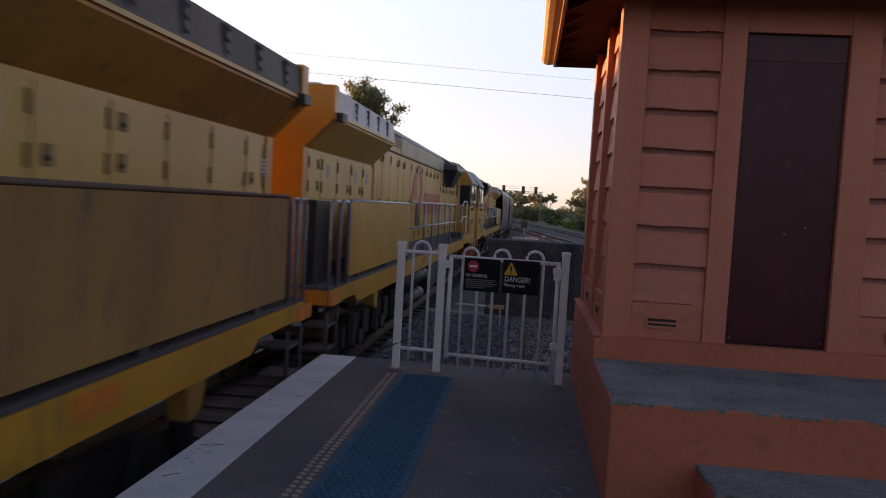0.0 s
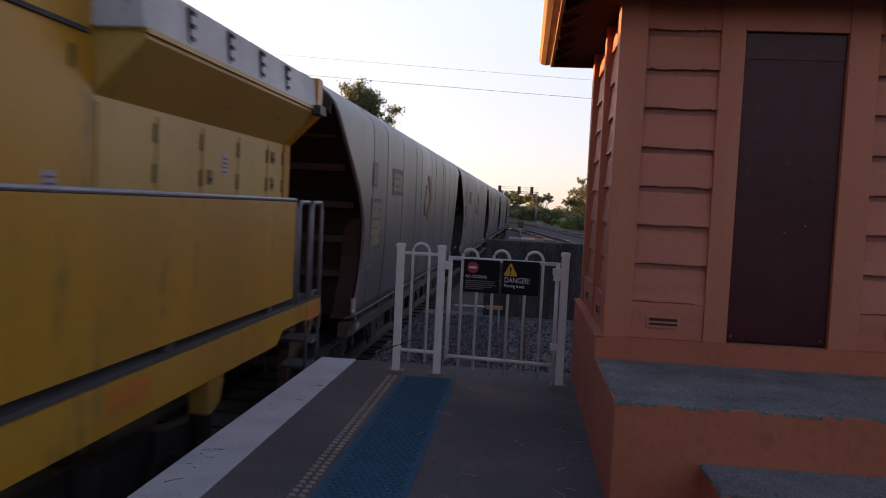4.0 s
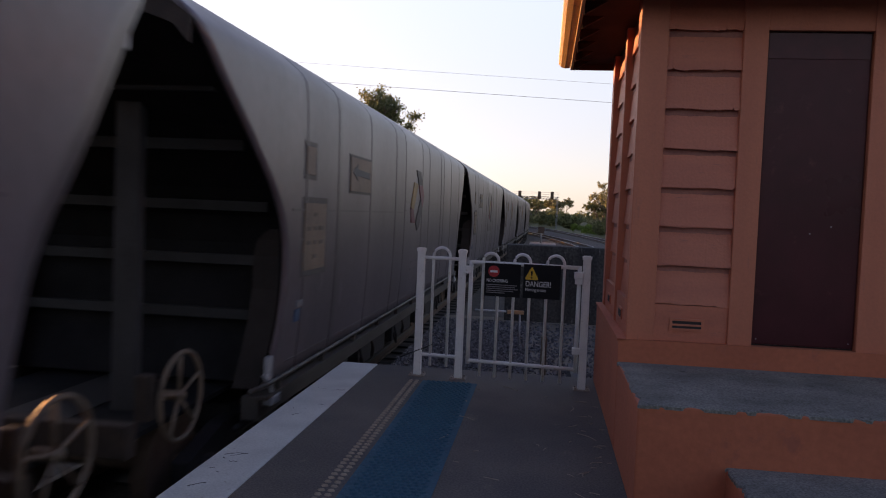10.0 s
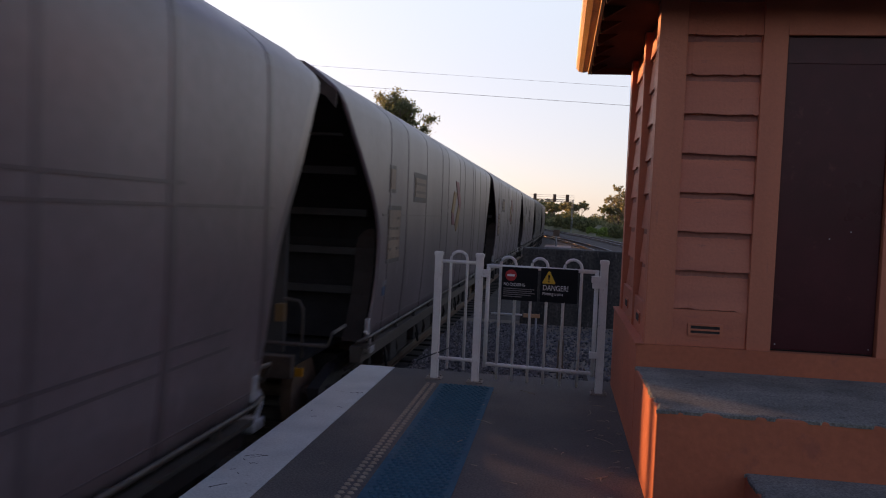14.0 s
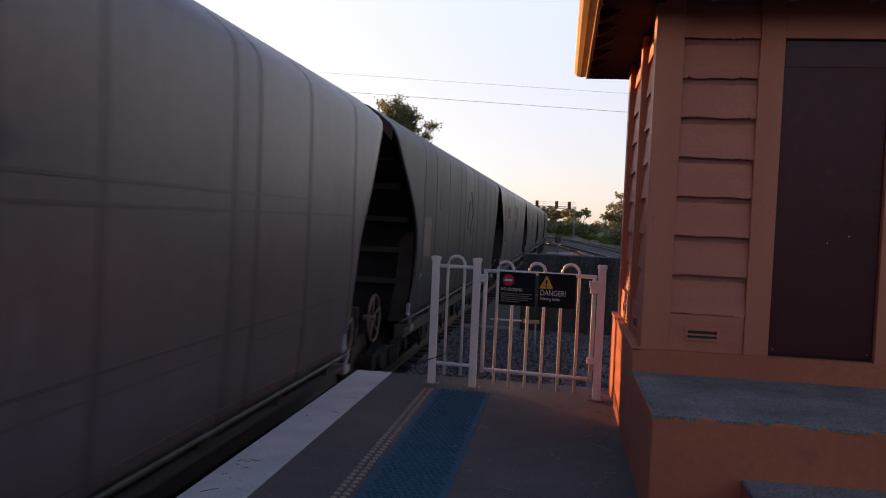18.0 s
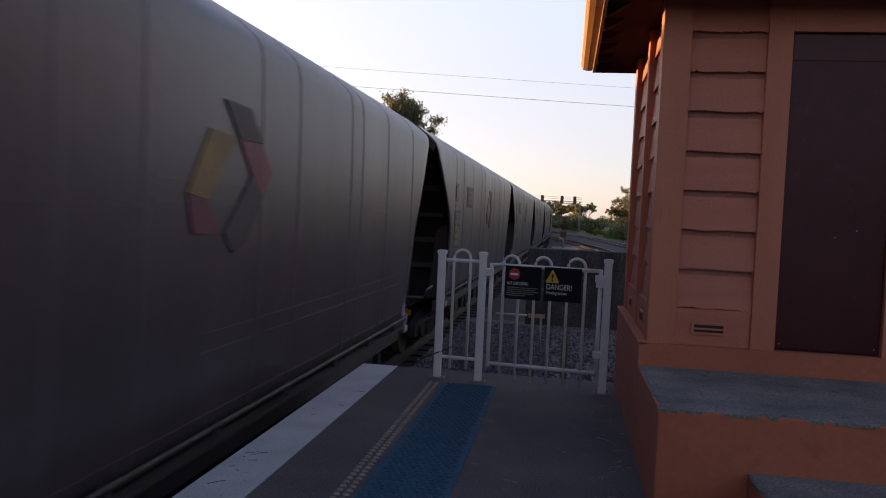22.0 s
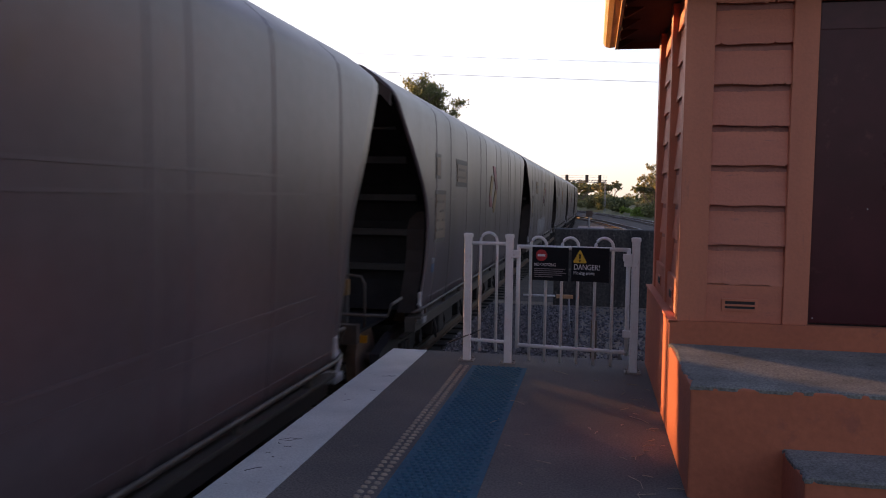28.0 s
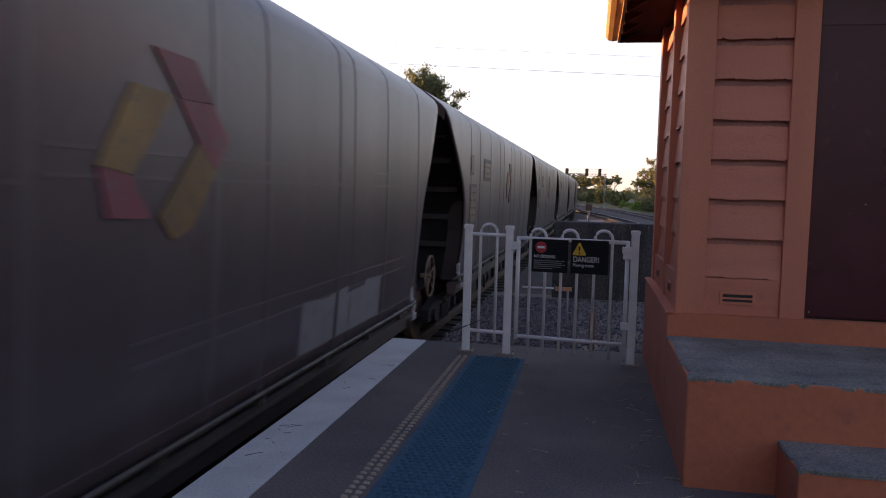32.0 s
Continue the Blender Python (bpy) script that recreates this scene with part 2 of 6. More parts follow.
M_DIRT = mat("dirt", (0.17, 0.13, 0.095), (0.22, 0.18, 0.13), 0.95, scale=1.5, bump=0.8, fine=40, c3=(0.1, 0.1, 0.08), wear=0.1)
M_LEAF = island_mat("leaf_olive", (0.1, 0.125, 0.055), (0.26, 0.27, 0.12), 0.7, True)
M_LEAF2 = island_mat("leaf_green", (0.14, 0.24, 0.05), (0.28, 0.4, 0.1), 0.7, True)
M_LEAF3 = island_mat("leaf_brown", (0.19, 0.185, 0.095), (0.34, 0.32, 0.165), 0.7, True)
M_BARK = mat("bark", (0.13, 0.1, 0.075), (0.2, 0.16, 0.12), 0.9, scale=5, stretch=(3, 3, 0.6), bump=0.6)
M_WAGON = mat("wagon_grey", (0.162, 0.119, 0.131), (0.105, 0.078, 0.086), 0.38, scale=0.55, stretch=(1, 1, 0.3), bump=0.07, fine=9, c3=(0.19, 0.145, 0.16), wear=0.03, rand=0.12, grain=0.1, spec=0.7)
M_WAGON_OLD = mat("wagon_brown_grey", (0.108, 0.078, 0.086), (0.068, 0.049, 0.054), 0.36, scale=0.6, stretch=(1, 1, 0.25), bump=0.07, fine=9, c3=(0.085, 0.056, 0.047), wear=0.16, rand=0.12, grain=0.1, spec=0.6)
M_WAGON_DARK = mat("wagon_soot", (0.034, 0.031, 0.034), (0.024, 0.022, 0.025), 0.47, scale=0.55, stretch=(1, 1, 0.35), bump=0.12, fine=16, c3=(0.08, 0.07, 0.068), wear=0.05)
M_WAGSEAM = mat("wagon_seam", (0.107, 0.078, 0.086), (0.077, 0.057, 0.063), 0.38, scale=0.55, stretch=(1, 1, 0.3), rand=0.12, spec=0.65)
M_BLACK = mat("underframe_black", (0.018, 0.017, 0.018), (0.035, 0.031, 0.03), 0.75, scale=4, bump=0.3)
# wagon ends carry the shade of the gap between wagons in their colour
M_ENDSHADE = mat("end_shade", (0.016, 0.0152, 0.017), (0.011, 0.0105, 0.012), 0.85, scale=3, bump=0.2, spec=0.15)
M_SILL = mat("sill_grey", (0.085, 0.07, 0.062), (0.05, 0.043, 0.04), 0.6, scale=2, stretch=(1, 0.3, 1))
M_PIPE = mat("worn_pipe", (0.07, 0.056, 0.05), (0.042, 0.035, 0.032), 0.6, scale=5)
M_CAST = mat("cast_bright", (0.45, 0.45, 0.47), (0.28, 0.28, 0.3), 0.45, metal=0.2, scale=9)
M_WHEELYEL = mat("brake_wheel_paint", (0.19, 0.125, 0.085), (0.13, 0.09, 0.065), 0.6, scale=7, c3=(0.17, 0.09, 0.06), wear=0.1)
M_PLACARD = mat("placard_cream", (0.23, 0.148, 0.1), (0.18, 0.12, 0.084), 0.6, scale=3, c3=(0.13, 0.1, 0.08), wear=0.15, rand=0.2)
M_PRINT = mat("faded_print", (0.11, 0.075, 0.056), (0.15, 0.1, 0.072), 0.6, scale=6)
M_PLACFRAME = mat("placard_frame", (0.07, 0.055, 0.053), (0.09, 0.07, 0.066), 0.6, scale=4)
M_MARK = mat("mark_dark", (0.07, 0.065, 0.065), (0.1, 0.09, 0.09), 0.6, scale=6)
M_BLUEMARK = mat("mark_blue", (0.03, 0.08, 0.16), (0.05, 0.1, 0.17), 0.6, scale=8)
M_LOGO_Y = mat("faded_gold", (0.3, 0.16, 0.05), (0.21, 0.12, 0.05), 0.55, scale=2.0, c3=(0.125, 0.095, 0.075), wear=0.24, rand=0.25)
M_LOGO_R = mat("faded_crimson", (0.27, 0.05, 0.065), (0.19, 0.052, 0.06), 0.55, scale=2.0, c3=(0.12, 0.085, 0.08), wear=0.22, rand=0.25)
M_LOGO_G = mat("faded_panel", (0.112, 0.088, 0.087), (0.09, 0.071, 0.071), 0.42, scale=2)
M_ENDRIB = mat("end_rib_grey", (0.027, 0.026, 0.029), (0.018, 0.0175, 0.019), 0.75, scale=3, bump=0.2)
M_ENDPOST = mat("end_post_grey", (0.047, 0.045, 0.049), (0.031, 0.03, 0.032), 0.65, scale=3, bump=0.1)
M_EDGEPLATE = mat("rust_brown_plate", (0.026, 0.016, 0.014), (0.018, 0.012, 0.011), 0.85, scale=3, bump=0.2)
M_RUSTDARK = mat("dark_rust", (0.065, 0.04, 0.03), (0.04, 0.027, 0.022), 0.85, scale=6, bump=0.3)
M_PATCH = mat("cleaned_patch", (0.23, 0.23, 0.245), (0.18, 0.18, 0.195), 0.5, scale=1.5, c3=(0.13, 0.125, 0.125), wear=0.1)
M_LOCO = mat("loco_yellow", (0.62, 0.275, 0.02), (0.48, 0.21, 0.022), 0.4, scale=0.9, stretch=(1, 1, 0.3), bump=0.06, fine=30, c3=(0.25, 0.135, 0.04), wear=0.13, grain=0.05)
M_LOCO_PALE = mat("loco_faded", (0.6, 0.35, 0.085), (0.52, 0.3, 0.075), 0.4, scale=0.9, stretch=(1, 1, 0.5), bump=0.06, fine=30, c3=(0.32, 0.2, 0.085), wear=0.1, grain=0.04)
M_LOCO_ORANGE = mat("loco_orange", (0.6, 0.22, 0.012), (0.52, 0.19, 0.015), 0.4, scale=1.5, bump=0.05)
M_REFLECT = mat("orange_reflector", (0.78, 0.2, 0.02), (0.6, 0.17, 0.025), 0.45, scale=6, c3=(0.3, 0.14, 0.04), wear=0.12)
# upper hood yellow turned beige: the sky's sheen is put into the colour
M_LOCO_SHEEN = mat("loco_sheen_beige", (0.4, 0.3, 0.19), (0.32, 0.24, 0.16), 0.45, scale=1.1, stretch=(1, 1, 0.4), bump=0.06, c3=(0.45, 0.27, 0.08), wear=0.08)
M_LOCO_GREY = mat("loco_roof_grey", (0.13, 0.12, 0.115), (0.19, 0.175, 0.165), 0.5, scale=1.2, bump=0.1, c3=(0.07, 0.065, 0.06), wear=0.1)
M_CAB_ROOF = mat("cab_roof_dust", (0.34, 0.31, 0.3), (0.25, 0.225, 0.22), 0.55, scale=1.6, stretch=(1, 0.4, 1), c3=(0.16, 0.13, 0.12), wear=0.1)
M_COWL_SOOT = mat("cowl_soot", (0.075, 0.058, 0.05), (0.045, 0.036, 0.033), 0.6, scale=1.4, stretch=(1, 1, 0.5), bump=0.1, c3=(0.14, 0.1, 0.07), wear=0.1)
M_LOCO_GRIME = mat("loco_grime", (0.46, 0.21, 0.035), (0.33, 0.16, 0.035), 0.5, scale=1.2, bump=0.08, c3=(0.08, 0.055, 0.035), wear=0.12)
M_LATCH = mat("latch_brown", (0.24, 0.14, 0.035), (0.15, 0.09, 0.03), 0.6, scale=12)
M_WINFRAME = mat("window_frame", (0.055, 0.065, 0.085), (0.04, 0.048, 0.062), 0.4, scale=4)
M_LOCO_ROOF = mat("cab_roof_white", (0.55, 0.55, 0.56), (0.45, 0.44, 0.44), 0.5, scale=2, c3=(0.25, 0.23, 0.22), wear=0.06)
M_LOCO_PANEL = mat("sooty_panel", (0.48, 0.25, 0.06), (0.26, 0.14, 0.052), 0.75, scale=1.0, stretch=(1, 1, 0.3), bump=0.1, c3=(0.13, 0.1, 0.065), wear=0.12, spec=0.25)
M_LOCO_WALK = mat("walkway_dark", (0.05, 0.048, 0.055), (0.075, 0.07, 0.075), 0.8, scale=3)
M_LOCO_RED = mat("loco_red", (0.55, 0.06, 0.035), (0.48, 0.055, 0.035), 0.45, scale=3, c3=(0.4, 0.1, 0.04), wear=0.1)
M_RADIATOR = mat("radiator_black", (0.018, 0.018, 0.022), (0.03, 0.03, 0.034), 0.5, scale=4)
M_HANDRAIL = mat("handrail_grey", (0.32, 0.33, 0.36), (0.25, 0.25, 0.28), 0.4, metal=0.4, scale=6)
M_STICKER = mat("pale_sticker", (0.5, 0.4, 0.42), (0.42, 0.34, 0.38), 0.6, scale=5)
M_GLASS = bpy.data.materials.new("tinted_glass")
M_GLASS.use_nodes = True
M_GLASS.node_tree.nodes["Principled BSDF"].inputs["Base Color"].default_value = (0.02, 0.03, 0.035, 1)
M_GLASS.node_tree.nodes["Principled BSDF"].inputs["Roughness"].default_value = 0.05
M_GLASS.node_tree.nodes["Principled BSDF"].inputs["Specular IOR Level"].default_value = 0.14
M_GANTRY = mat("galvanised", (0.33, 0.34, 0.35), (0.26, 0.27, 0.28), 0.5, metal=0.3, scale=4)
M_WIRE = mat("cable_grey", (0.16, 0.17, 0.18), (0.12, 0.13, 0.14), 0.6, scale=2)
M_ORANGE = mat("orange_plastic", (0.6, 0.32, 0.16), (0.52, 0.27, 0.14), 0.5, scale=6)


# ---- mesh helpers ----
def box(bm, x0, x1, y0, y1, z0, z1, bev=0.0):
    vs = [bm.verts.new(p) for p in ((x0, y0, z0), (x1, y0, z0), (x1, y1, z0), (x0, y1, z0), (x0, y0, z1), (x1, y0, z1), (x1, y1, z1), (x0, y1, z1))]
    fs = [bm.faces.new([vs[i] for i in f]) for f in ((3, 2, 1, 0), (4, 5, 6, 7), (0, 1, 5, 4), (1, 2, 6, 5), (2, 3, 7, 6), (3, 0, 4, 7))]
    if bev:
        bmesh.ops.bevel(bm, geom=list({e for f in fs for e in f.edges}), offset=bev, segments=2, profile=0.6, affect="EDGES")


def tube(bm, pts, r, seg=8, closed=False):
    pts = [Vector(p) for p in pts]
    n, rings = len(pts), []
    for i, p in enumerate(pts):
        a = pts[i - 1] if (i or closed) else pts[0]
        b = pts[(i + 1) % n] if (i < n - 1 or closed) else pts[-1]
        d = (b - a).normalized()
        u = d.cross(Vector((0, 0, 1)) if abs(d.z) < 0.9 else Vector((1, 0, 0))).normalized()
        w = d.cross(u)
        rings.append([bm.verts.new(p + (u * math.cos(2 * math.pi * k / seg) + w * math.sin(2 * math.pi * k / seg)) * r) for k in range(seg)])
    for i in range(n if closed else n - 1):
        A, B = rings[i], rings[(i + 1) % n]
        for k in range(seg):
            bm.faces.new((A[k], A[(k + 1) % seg], B[(k + 1) % seg], B[k]))
    if not closed:
        bm.faces.new(rings[0][::-1])
        bm.faces.new(rings[-1])


def prism(bm, poly, lo, hi, axis="y"):
    """A closed polygon drawn out along an axis. axis x: poly is (y, z); y: (x, z); z: (x, y)."""
    put = {"x": lambda a, b, c: (c, a, b), "y": lambda a, b, c: (a, c, b), "z": lambda a, b, c: (a, b, c)}[axis]
    A = [bm.verts.new(put(a, b, lo)) for a, b in poly]
    B = [bm.verts.new(put(a, b, hi)) for a, b in poly]
    n = len(poly)
    bm.faces.new(A[::-1])
    bm.faces.new(B)
    for i in range(n):
        bm.faces.new((A[i], A[(i + 1) % n], B[(i + 1) % n], B[i]))


def finish(name, bm, material, smooth=False):
    bmesh.ops.recalc_face_normals(bm, faces=bm.faces)
    me = bpy.data.meshes.new(name)
    bm.to_mesh(me)
    bm.free()
    me.materials.append(material)
    if smooth:
        for p in me.polygons:
            p.use_smooth = True
    return me


def part(name, bm, material, parent=None, label="", smooth=False):
    ob = new(name, finish(name, bm, material, smooth))
    ob.parent = parent
    if label:
        ob["label"] = label
    return ob


def bpart(name, dims, material, parent=None, label="", bev=0.0):
    bm = bmesh.new()
    box(bm, *dims, bev=bev)
    return part(name, bm, material, parent, label)


def tpart(name, runs, r, material, parent=None, label="", seg=8, closed=False):
    bm = bmesh.new()
    for pts in runs:
        tube(bm, pts, r, seg, closed)
    return part(name, bm, material, parent, label, True)


def soup(name, verts, faces, material):
    me = bpy.data.meshes.new(name)
    me.from_pydata(verts, [], faces)
    me.materials.append(material)
    return me


def empty(name, m=None):
    ob = new(name)
    ob.empty_display_size = 0.1
    if m is not None:
        ob.matrix_world = m
    return ob


def text_part(name, body, size, m, material, parent, label=""):
    cu = bpy.data.curves.new(name, "FONT")
    cu.body, cu.size, cu.extrude = body, size, 0.0015
    tmp = bpy.data.objects.new(name, cu)
    scene.collection.objects.link(tmp)
    bpy.context.view_layer.update()
    me = bpy.data.meshes.new_from_object(tmp.evaluated_get(bpy.context.evaluated_depsgraph_get()))
    bpy.data.objects.remove(tmp)
    me.materials.clear()
    me.materials.append(material)
    ob = new(name, me)
    ob.parent = parent
    ob.matrix_basis = m
    if label:
        ob["label"] = label
    return ob


# ---- the track's line ----
SIDE_X, LEAN, BEND, RADIUS = -3.87, 0.0075, 77.0, 800.0


def line(s, off=0.0):
    """A place on the running line at s metres, off to its right, and its heading in radians."""
    if s <= BEND:
        h = -math.atan(LEAN)
        x, y = SIDE_X + LEAN * (s - 8), s
    else:
        h0 = -math.atan(LEAN)
        a = (s - BEND) / RADIUS
        h = h0 + a
        x0, y0 = SIDE_X + LEAN * (BEND - 8), BEND
        x = x0 + RADIUS * (math.cos(h) - math.cos(h0))
        y = y0 + RADIUS * (math.sin(h) - math.sin(h0))
    return x + off * math.cos(h), y + off * math.sin(h), h


# ---- ground ----
def build_ground():
    bm = bmesh.new()
    xs = [-1500, -300, -60, -8, 12, 60, 300, 1500]
    ys = [-1500, -400, -100, 0, 60, 200, 500, 2500]
    g = [[bm.verts.new((x, y, RAIL_Z - 0.75)) for x in xs] for y in ys]
    for j in range(len(ys) - 1):
        for i in range(len(xs) - 1):
            bm.faces.new((g[j][i], g[j][i + 1], g[j + 1][i + 1], g[j + 1][i]))
    tagged(part("ground", bm, M_GRASS), "dry grassy ground beside the railway", "ground", kind="structure")
    # ballast shoulder under all tracks
    bm = bmesh.new()
    ss = [-450, -200, -60, 0] + list(range(20, 340, 10))
    far = right_line(9.9, 20, 1050)
    ribbon([line(s, -2.4)[:2] for s in ss], [far(s, 2.3)[:2] for s in ss], RAIL_Z - 0.745, RAIL_Z - 0.2, bm)
    tagged(part("ballast_bed", bm, M_BALLAST), "grey crushed-stone ballast bed under the tracks", "ballast", kind="structure")
    # unseen bank added beyond the train to stop low sun passing beneath it
    bm = bmesh.new()
    prism(bm, [(-7.0, RAIL_Z - 0.74), (-8.8, 0.45), (-10.5, 0.88), (-40, 0.3), (-60, RAIL_Z - 0.74)], -450, 84)
    tagged(part("sun_block_bank", bm, M_GRASS), "unseen low grass bank added to block the low sun", "bank", kind="structure")


def ribbon(pts_l, pts_r, z0, z1, bm):
    rows = []
    for (xl, yl), (xr, yr) in zip(pts_l, pts_r):
        rows.append([bm.verts.new((xl, yl, z0)), bm.verts.new((xl, yl, z1)), bm.verts.new((xr, yr, z1)), bm.verts.new((xr, yr, z0))])
    for A, B in zip(rows, rows[1:]):
        for k in range(4):
            bm.faces.new((A[k], A[(k + 1) % 4], B[(k + 1) % 4], B[k]))
    bm.faces.new(rows[0])
    bm.faces.new(rows[-1][::-1])


def build_track(at, s0, s1, step, label, head=None, ties=None):
    """at(s, off) gives a place and heading; a track has two rails and its sleepers."""
    track = tagged(empty("railway_track"), label, "railway track", "tracks", kind="structure")
    ss = np.arange(s0, s1 + step, step)
    for side in (-0.7175, 0.7175):
        bm = bmesh.new()
        ribbon([at(s, side - 0.035)[:2] for s in ss], [at(s, side + 0.035)[:2] for s in ss], RAIL_Z - 0.04, RAIL_Z, bm)
        rail = part("rail", bm, head or M_STEEL, track, "polished steel rail head")
        bm = bmesh.new()
        ribbon([at(s, side - 0.012)[:2] for s in ss], [at(s, side + 0.012)[:2] for s in ss], RAIL_Z - 0.15, RAIL_Z - 0.04, bm)
        ribbon([at(s, side - 0.065)[:2] for s in ss], [at(s, side + 0.065)[:2] for s in ss], RAIL_Z - 0.17, RAIL_Z - 0.15, bm)
        part("rail_web", bm, M_RAILSIDE, rail)
    verts, faces = [], []
    for s in np.arange(max(s0, -20), min(s1, 200), 0.68):
        x, y, h = at(s, 0)
        c, d = math.cos(h), math.sin(h)
        k = len(verts)
        for zz in (RAIL_Z - 0.3, RAIL_Z - 0.165):
            for u, w in ((-1.25, -0.12), (1.25, -0.12), (1.25, 0.12), (-1.25, 0.12)):
                verts.append((x + u * c - w * d, y + u * d + w * c, zz))
        faces += [tuple(k + i for i in f) for f in ((4, 5, 6, 7), (0, 1, 5, 4), (1, 2, 6, 5), (2, 3, 7, 6), (3, 0, 4, 7))]
    sl = new("sleepers", soup("sleepers", verts, faces, ties or M_SLEEPER))
    sl.parent = track
    tagged(sl, kind="stuff")


def right_line(x0, bend, radius):
    def at(s, off=0.0):
        a = max(0.0, s - bend) / radius
        x = x0 - (0 if s <= bend else radius * (1 - math.cos(a)))
        y = s if s <= bend else bend + radius * math.sin(a)
        return x + off * math.cos(a), y + off * math.sin(a), a
    return at


def stones(name, n, where, label):
    """Loose stones, each a jittered octahedron."""
    rng = np.random.RandomState(5)
    verts, faces = [], []
    base = np.array([(1, 0, 0), (-1, 0, 0), (0, 1, 0), (0, -1, 0), (0, 0, 1), (0, 0, -1)], float)
    tri = [(0, 2, 4), (2, 1, 4), (1, 3, 4), (3, 0, 4), (2, 0, 5), (1, 2, 5), (3, 1, 5), (0, 3, 5)]
    for _ in range(n):
        x, y, z = where(rng)
        r = rng.uniform(0.016, 0.038)
        v = base * r * rng.uniform(0.6, 1.3, (6, 3)) + rng.uniform(-0.012, 0.012, (6, 3))
        a = rng.uniform(0, 6.28)
        c, s = math.cos(a), math.sin(a)
        k = len(verts)
        verts += [(x + p[0] * c - p[1] * s, y + p[0] * s + p[1] * c, z + p[2] * 0.8) for p in v]
        faces += [tuple(k + i for i in f) for f in tri]
    return tagged(new(name, soup(name, verts, faces, M_STONE)), label, "stones", kind="stuff")


# ---- platform ----
PLAT_END = 8.12


def build_platform():
    plat = tagged(empty("platform"), "asphalt station platform with a pale painted edge", "platform", kind="structure")
    bm = bmesh.new()
    box(bm, -2.02, 4.3, -60, PLAT_END - 0.02, RAIL_Z - 0.7, -0.012)
    part("platform_wall", bm, M_DARKCONC, plat, "dark stained concrete platform face")
    bpart("surface", (-1.69, 4.3, -60, PLAT_END, -0.03, 0.0), M_ASPHALT, plat, "dark worn asphalt with faint stains")
    bpart("coping", (-2.05, -1.694, -60, PLAT_END + 0.02, -0.09, 0.001), M_WHITE, plat, "chipped white painted concrete coping", bev=0.008)
    # cracks and scuffs in the white paint
    rng = random.Random(4)
    for y, n in ((6.85, 3), (6.3, 2), (6.0, 1), (5.05, 3), (4.85, 4), (4.4, 2), (3.6, 3), (2.5, 3)):
        for _ in range(n):
            bm = bmesh.new()
            x, yy = rng.uniform(-2.02, -1.78), y + rng.gauss(0, 0.12)
            d = rng.uniform(0.2, 0.9)
            pts = [(x, yy, 0.0015)]
            for _ in range(rng.randint(1, 4)):
                x += rng.uniform(0.008, 0.04) * math.cos(d)
                yy += rng.uniform(-0.02, 0.03)
                pts.append((x, yy, 0.0015))
            tube(bm, pts, rng.uniform(0.001, 0.0032), 4)
            part("crack", bm, M_DARKCONC, plat)
    # tactile strip: blue tiles with raised studs, two rows of pale studs beside it
    y = 7.5
    tile_mesh = None
    while y > -1.0:
        if tile_mesh is None:
            bm = bmesh.new()
            box(bm, 0.002, 0.498, -0.498, -0.002, 0.0, 0.006)
            for r in range(10):
                for c in range(9):
                    cx, cy = 0.06 + c * 0.0455 + (r % 2) * 0.02, -0.027 - r * 0.0495
                    rim = [[bm.verts.new((cx + q * math.cos(i * 1.0472), cy + q * math.sin(i * 1.0472), z)) for i in range(6)] for q, z in ((0.019, 0.006), (0.0135, 0.015))]
                    bm.faces.new(rim[1])
                    for i in range(6):
                        bm.faces.new((rim[0][i], rim[0][(i + 1) % 6], rim[1][(i + 1) % 6], rim[1][i]))
            tile_mesh = finish("tactile_tile", bm, M_BLUE)
        t = new("tactile_tile", tile_mesh)
        t.parent, t.location = plat, (-1.14, y, 0.0005)
        y -= 0.5
    bm = bmesh.new()
    for x in (-1.245, -1.19):
        y = 7.48
        while y > -1.0:
            k = 6
            top = [bm.verts.new((x + 0.016 * math.cos(i * 1.0472), y + 0.011 * math.sin(i * 1.0472), 0.009)) for i in range(k)]
            bot = [bm.verts.new((x + 0.022 * math.cos(i * 1.0472), y + 0.018 * math.sin(i * 1.0472), 0.0)) for i in range(k)]
            bm.faces.new(top)
            for i in range(k):
                bm.faces.new((bot[i], bot[(i + 1) % k], top[(i + 1) % k], top[i]))
            y -= 0.068
    tagged(part("warning_studs", bm, M_YELLOWDOT, plat, "two rows of faded yellowish studs"), kind="stuff")
    # straw and dry leaves on the asphalt along the hut
    rng = random.Random(8)
    bm = bmesh.new()
    for i in range(48):
        x, y = (rng.uniform(0.12, 0.4), rng.uniform(3.6, 7.2)) if i % 3 else (rng.uniform(-0.9, 0.3), rng.uniform(4.0, 7.4))
        a, ln = rng.uniform(0, 3.14), rng.choice((0.03, 0.04, 0.06, 0.1, 0.2))
        bend = rng.uniform(-0.03, 0.03)
        tube(bm, [(x, y, 0.005), (x + ln * 0.5 * math.cos(a) + bend, y + ln * 0.5 * math.sin(a), 0.008), (x + ln * math.cos(a), y + ln * math.sin(a), 0.005)], 0.0024, 4)
    tagged(part("straw", bm, M_YELLOWDOT), "scattered dry straw and twigs on the asphalt", "straw", kind="stuff")


# ---- hut ----
WY, WX = 5.816, 0.475            # planes of the hut's posts towards the camera and towards the track
HB = 8.02                        # back of the hut
BOARD_Z = [0.989 + 0.259 * k for k in range(9)]


